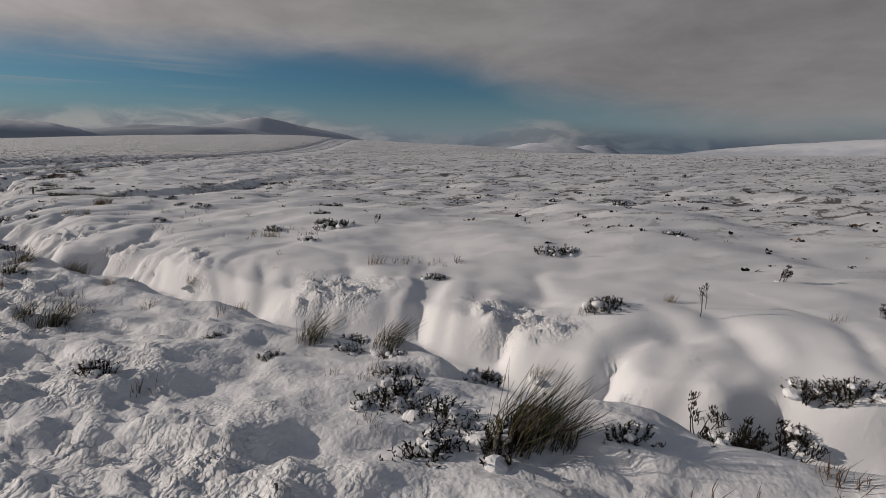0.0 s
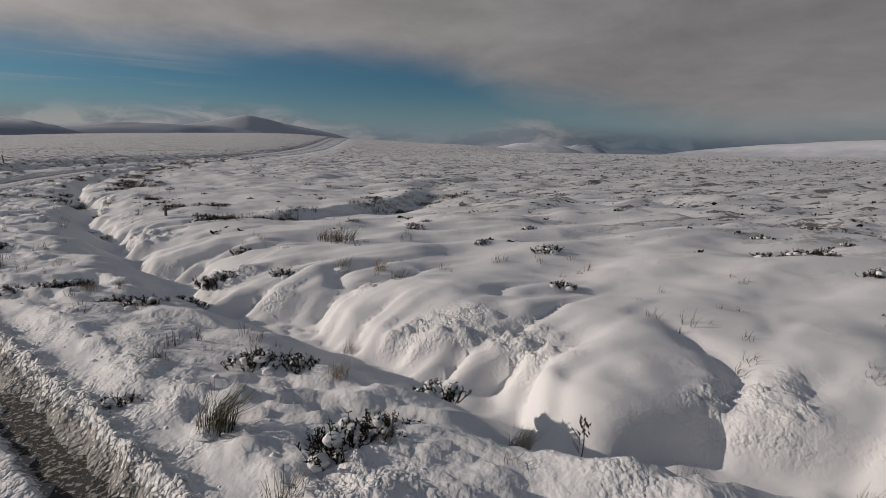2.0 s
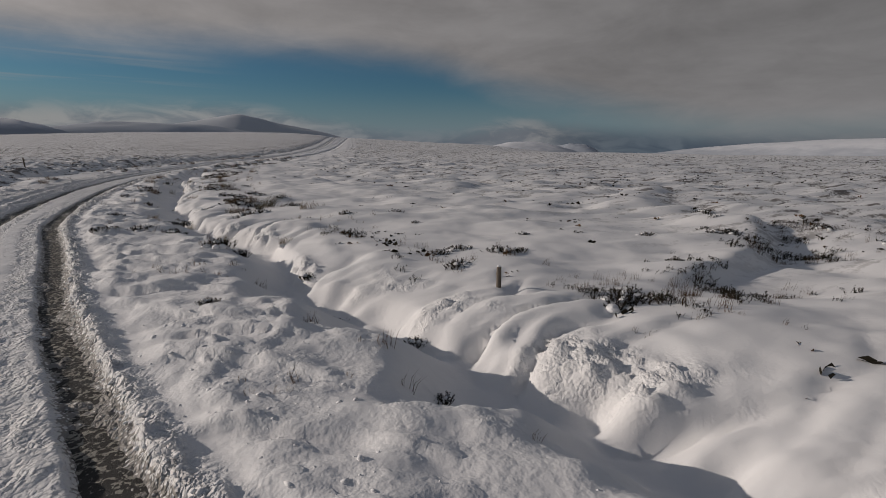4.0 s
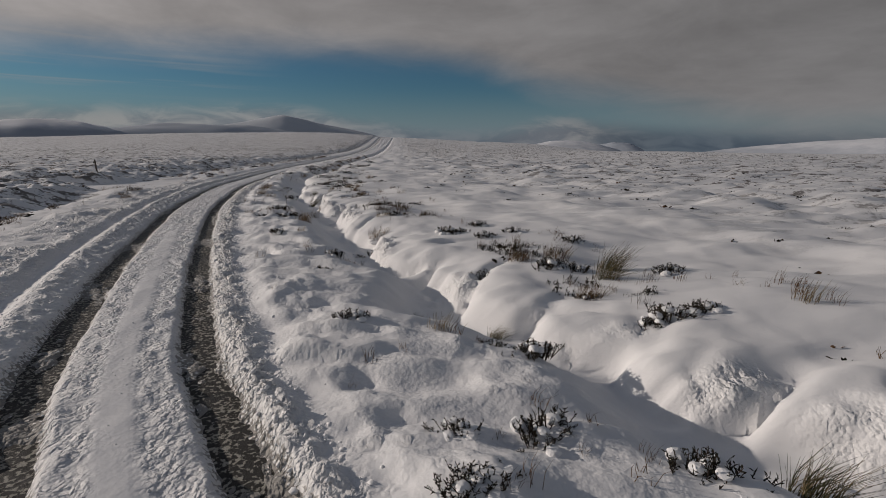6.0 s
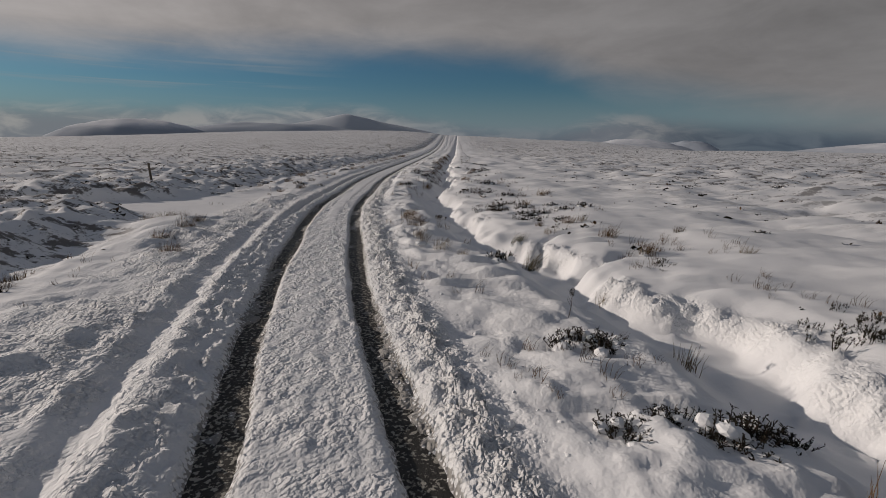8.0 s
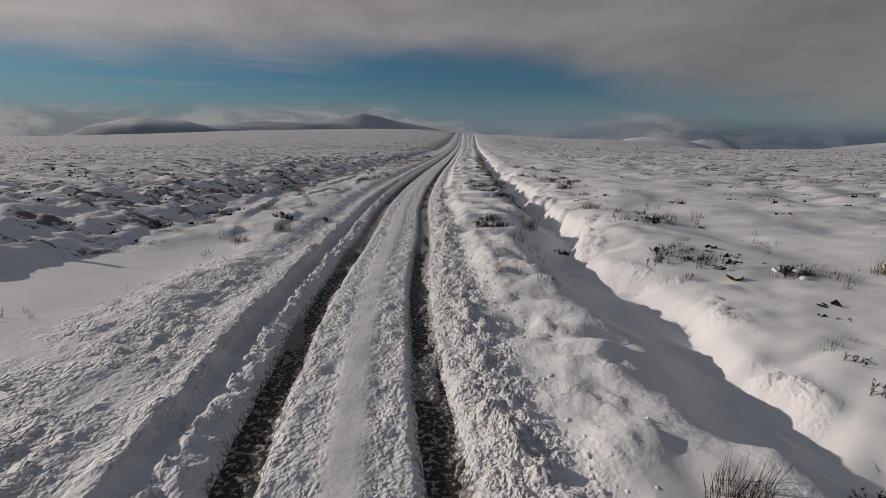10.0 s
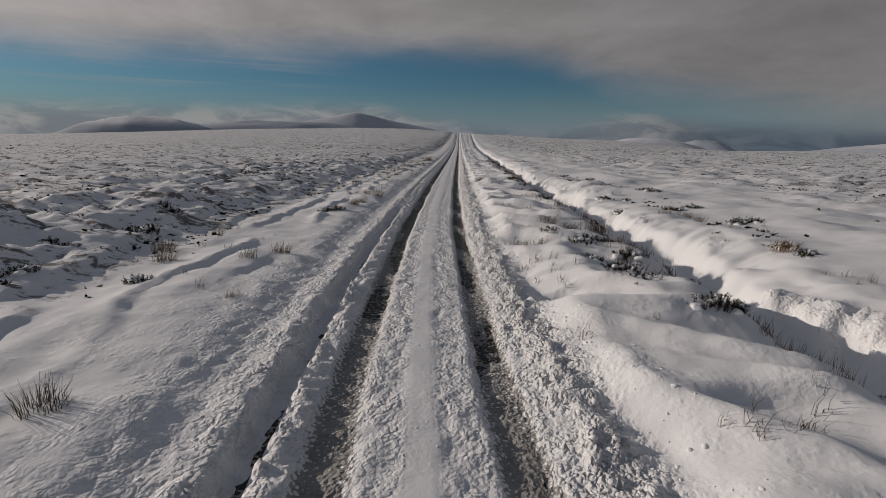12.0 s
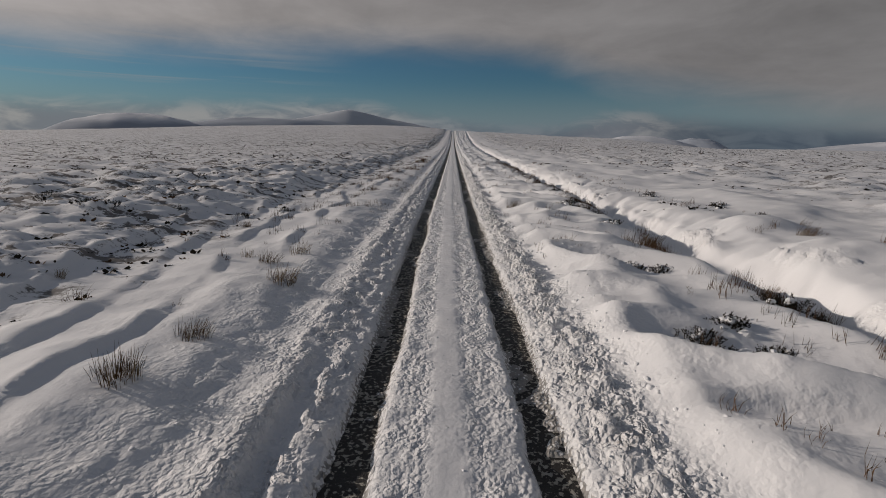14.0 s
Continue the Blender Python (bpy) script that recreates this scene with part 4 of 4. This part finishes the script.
def sprig_templates(count, rng, bushy):
    """Tufts of thin upright stems; bushy ones carry short side sprigs."""
    out_v, out_f = [], []
    for _ in range(count):
        v, f = [], []

        def sliver(b, t, w):
            k = len(v)
            v.extend([b + np.array([w, 0, 0]), b + np.array([-0.5 * w, 0.87 * w, 0]), b + np.array([-0.5 * w, -0.87 * w, 0]), t])
            f.extend([(k, k + 1, k + 3), (k + 1, k + 2, k + 3), (k + 2, k, k + 3)])

        for _ in range(9 if bushy else 14):
            b = np.array([rng.normal(0, 0.45), rng.normal(0, 0.3), -0.25])
            t = b + np.array([rng.uniform(-0.25, 0.55), rng.uniform(-0.3, 0.3), rng.uniform(0.5, 1.2)])
            sliver(b, t, 0.035 if bushy else 0.026)
            for _ in range(5 if bushy else 0):
                p = b + (t - b) * rng.uniform(0.4, 1.0)
                sliver(p, p + np.array([rng.uniform(-0.2, 0.2), rng.uniform(-0.2, 0.2), rng.uniform(0.08, 0.25)]), 0.05)
        out_v.append(np.array(v))
        out_f.append(np.array(f))
    return out_v, out_f


def build_clods():
    rng = np.random.default_rng(7)
    n = 13500
    y = rng.uniform(-77, 26, n)
    lane = rng.choice(4, n, p=[0.54, 0.20, 0.12, 0.14])
    d = np.where(lane == 0, BERM(y) + rng.normal(0.04, 1.0, n) * (0.12 + 0.4 * (BERM(y) - 1.0)), np.where(lane == 1, rng.normal(-1.72, 0.34, n), np.where(lane == 2, rng.normal(0.0, 0.42, n), BERM(y) + 0.4 + np.abs(rng.normal(0, 0.5, n)))))
    slope = road_x(y + 0.5) - road_x(y - 0.5)
    cos = 1 / np.sqrt(1 + slope**2)
    x, yy = road_x(y) + d * cos, y - d * slope * cos
    z = height(x, yy)[0]
    size = np.where(lane == 2, rng.uniform(0.008, 0.018, n), 0.009 + 0.034 * rng.random(n) ** 2.5)
    tv, tf = clod_templates(12, rng)
    keep = (np.abs(np.abs(d) - 0.75) > 0.15) & ((lane != 3) | (y < -52))
    p = np.stack([x, yy, z - size * 0.15], -1)[keep]
    return scatter_mesh("snow_clods", "broken lumps of ploughed snow along the road edges", "snow", CLOT, tv, tf, p, size[keep], rng.uniform(0, 6.28, n)[keep], rng.uniform(0.6, 0.95, n)[keep])


def build_moor_heather(name, label, mat, seed, count, reach):
    """Heather tips over the moor, thick in wind-drawn patches and thin on the drifts."""
    rng = np.random.default_rng(seed)
    u = np.where(rng.random(count) < 0.5, -1, 1) * (2.0 + reach * rng.random(count) ** 2.2)
    y = np.concatenate([rng.uniform(-80, 40, count // 2), 40 + 260 * rng.random(count - count // 2) ** 1.6])
    x = road_x(y) + u
    d, s = road_frame(x, y)
    patch = fbm((0.97 * x - 0.24 * y) / 5.5, (0.24 * x + 0.97 * y) / 2.4, 3, 131)
    z, _, heath, _, _ = height(x, y)
    want = np.clip(heath, 0, 1) * (0.05 + 1.4 * smooth(-0.05, 0.5, patch)) * np.where(d < 0, 2.1, 1.3)
    row = bump1(d, ditch_d(y) + 2.0, 0.7) * (y > -56) * smooth(0.0, 0.3, fbm(s / 3.0, s * 0, 2, 141))
    want = np.maximum(want * (heath > 0.05), row)
    # a dense line of heather along an old bank across the moor
    line = 0.76 * (x - 45.0) + 0.65 * (y + 55.0) + 0.04 * (0.65 * (x - 45.0) - 0.76 * (y + 55.0)) ** 2 * 0.5
    want = np.maximum(want, 0.9 * bump1(line + 1.2 * noise2(x / 2.0, y / 2.0, 145), 0.0, 0.7) * smooth(32, 40, x) * (1 - smooth(52, 60, x)) * (y < -44))
    keep = (rng.random(count) < want) & (np.abs(d) > 2.6)
    size = (0.05 + 0.11 * rng.random(count) ** 1.5) * np.where(np.hypot(x, y) > 90, 1.7, 1.0)
    tv, tf = tuft_templates(10, rng)
    p = np.stack([x, y, z - size * 0.1], -1)[keep]
    return scatter_mesh(name, label, "heather", mat, tv, tf, p, size[keep], rng.normal(0.1, 0.5, count)[keep], rng.uniform(0.8, 1.3, count)[keep])


def build_bank_heather(name, label, mat, seed, count, share, tall):
    """Heather and dead grass along the brow of the far bank and beside the drift scarp."""
    rng = np.random.default_rng(seed)
    brow = rng.random(count) < 0.72
    y = rng.uniform(-53, -8, count)
    slope = road_x(y + 0.5) - road_x(y - 0.5)
    cos = 1 / np.sqrt(1 + slope**2)
    d = ditch_d(y) + 1.55 + 0.5 * (y < -46) + rng.normal(0, 0.38, count)
    f = rng.random(count)
    off = rng.normal(0, 0.55, count)
    x = np.where(brow, road_x(y) + d * cos, 21.8 + 9.5 * f + 0.5 * off)
    yy = np.where(brow, y - d * slope * cos, -51.6 + 4.8 * f - 0.9 * np.sin(3.14 * f) - off)
    patch = smooth(-0.02, 0.38, fbm(x / 1.5, yy / 1.5, 3, seed + 140)) * np.where(brow, smooth(-0.15, 0.2, noise2(y / 4.0, y * 0, 143)), 0.8)
    keep = rng.random(count) < share * patch
    z = height(x, yy)[0]
    size = 0.08 + 0.11 * rng.random(count) ** 1.4
    tv, tf = sprig_templates(10, rng, mat is LEAF)
    p = np.stack([x, yy, z - size * 0.1], -1)[keep]
    return scatter_mesh(name, label, "heather", mat, tv, tf, p, size[keep], rng.normal(0.1, 0.6, count)[keep], tall * rng.uniform(0.8, 1.3, count)[keep])


def build_verge_grass():
    """Thin bents and heather tips along both verges and on the bank, in loose patches."""
    rng = np.random.default_rng(17)
    n = 11000
    y = rng.uniform(-78, 45, n)
    d = np.where(rng.random(n) < 0.75, rng.uniform(1.7, 8.5, n), rng.uniform(-5.5, -2.2, n))
    slope = road_x(y + 0.5) - road_x(y - 0.5)
    cos = 1 / np.sqrt(1 + slope**2)
    x, yy = road_x(y) + d * cos, y - d * slope * cos
    z = height(x, yy)[0]
    off = d - ditch_d(yy)
    patch = smooth(0.12, 0.5, fbm(x / 1.6, yy / 1.6, 2, 151))
    band = np.where(d < 0, 0.5 * smooth(2.6, 4.0, -d), np.where(off < 0, smooth(-0.7, -1.5, off), smooth(0.9, 1.4, off)))
    keep = rng.random(n) < patch * band
    tv, tf = [], []
    for _ in range(8):
        v, f = [], []
        for _ in range(9):
            b = np.array([rng.uniform(-0.35, 0.35), rng.uniform(-0.35, 0.35), -0.2])
            t = b + np.array([rng.uniform(-0.3, 0.7), rng.uniform(-0.4, 0.3), rng.uniform(0.5, 1.3)])
            m = (b + t) / 2 + np.array([-0.1, 0.05, 0.1])
            k = len(v)
            for c, w in ((b, 0.014), (m, 0.011)):
                v += [c + np.array([w, 0, 0]), c - np.array([w * 0.6, w, 0]), c + np.array([-w * 0.4, w, 0])]
            v.append(t)
            for j in range(3):
                i = (j + 1) % 3
                f += [(k + j, k + i, k + 3 + i), (k + j, k + 3 + i, k + 3 + j), (k + 3 + j, k + 3 + i, k + 6)]
        tv.append(np.array(v))
        tf.append(np.array(f))
    size = rng.uniform(0.08, 0.23, n)
    p = np.stack([x, yy, z], -1)[keep]
    return scatter_mesh("verge_grass", "thin dry grass bents poking out of the snowy verge", "grass", BROWN_BLADE, tv, tf, p, size[keep], rng.normal(0, 0.6, n)[keep], rng.uniform(0.7, 1.2, n)[keep])


def build_edge_grass():
    """Brown grass along the near lip of the ditch and beside the lane further on."""
    rng = np.random.default_rng(71)
    n = 8000
    y = -14 + 74 * rng.random(n) ** 1.25
    side = rng.random(n) < 0.45
    d = np.where(side, ditch_d(y) - 1.25 + rng.normal(0, 0.28, n), -3.5 + rng.normal(0, 0.7, n))
    x = road_x(y) + d
    patch = smooth(-0.05, 0.35, fbm(x / 1.4, y / 2.2, 2, 171)) * np.where(side, smooth(-12, -4, y), smooth(8, 18, y))
    keep = rng.random(n) < patch
    z = height(x, y)[0]
    size = 0.09 + 0.13 * rng.random(n)
    tv, tf = sprig_templates(10, rng, False)
    p = np.stack([x, y, z - size * 0.1], -1)[keep]
    return scatter_mesh("edge_grass", "brown dead grass along the lip of the ditch", "grass", BROWN_BLADE, tv, tf, p, size[keep], rng.normal(0.1, 0.6, n)[keep], 1.3 * rng.uniform(0.8, 1.3, n)[keep])


build_clods()
build_verge_grass()
build_bank_heather("bank_heather", "dark heather sprigs along the brow of the snowy bank", LEAF, 61, 5200, 0.6, 0.8)
build_bank_heather("bank_grass", "brown dead grass along the brow of the snowy bank", BROWN_BLADE, 62, 3000, 0.6, 1.3)
build_edge_grass()
build_moor_heather("moor_heather", "dark heather tips showing through the snow", LEAF, 11, 90000, 110)
build_moor_heather("moor_grass", "brown grass tips showing through the snow", BROWN_BLADE, 12, 16000, 60)
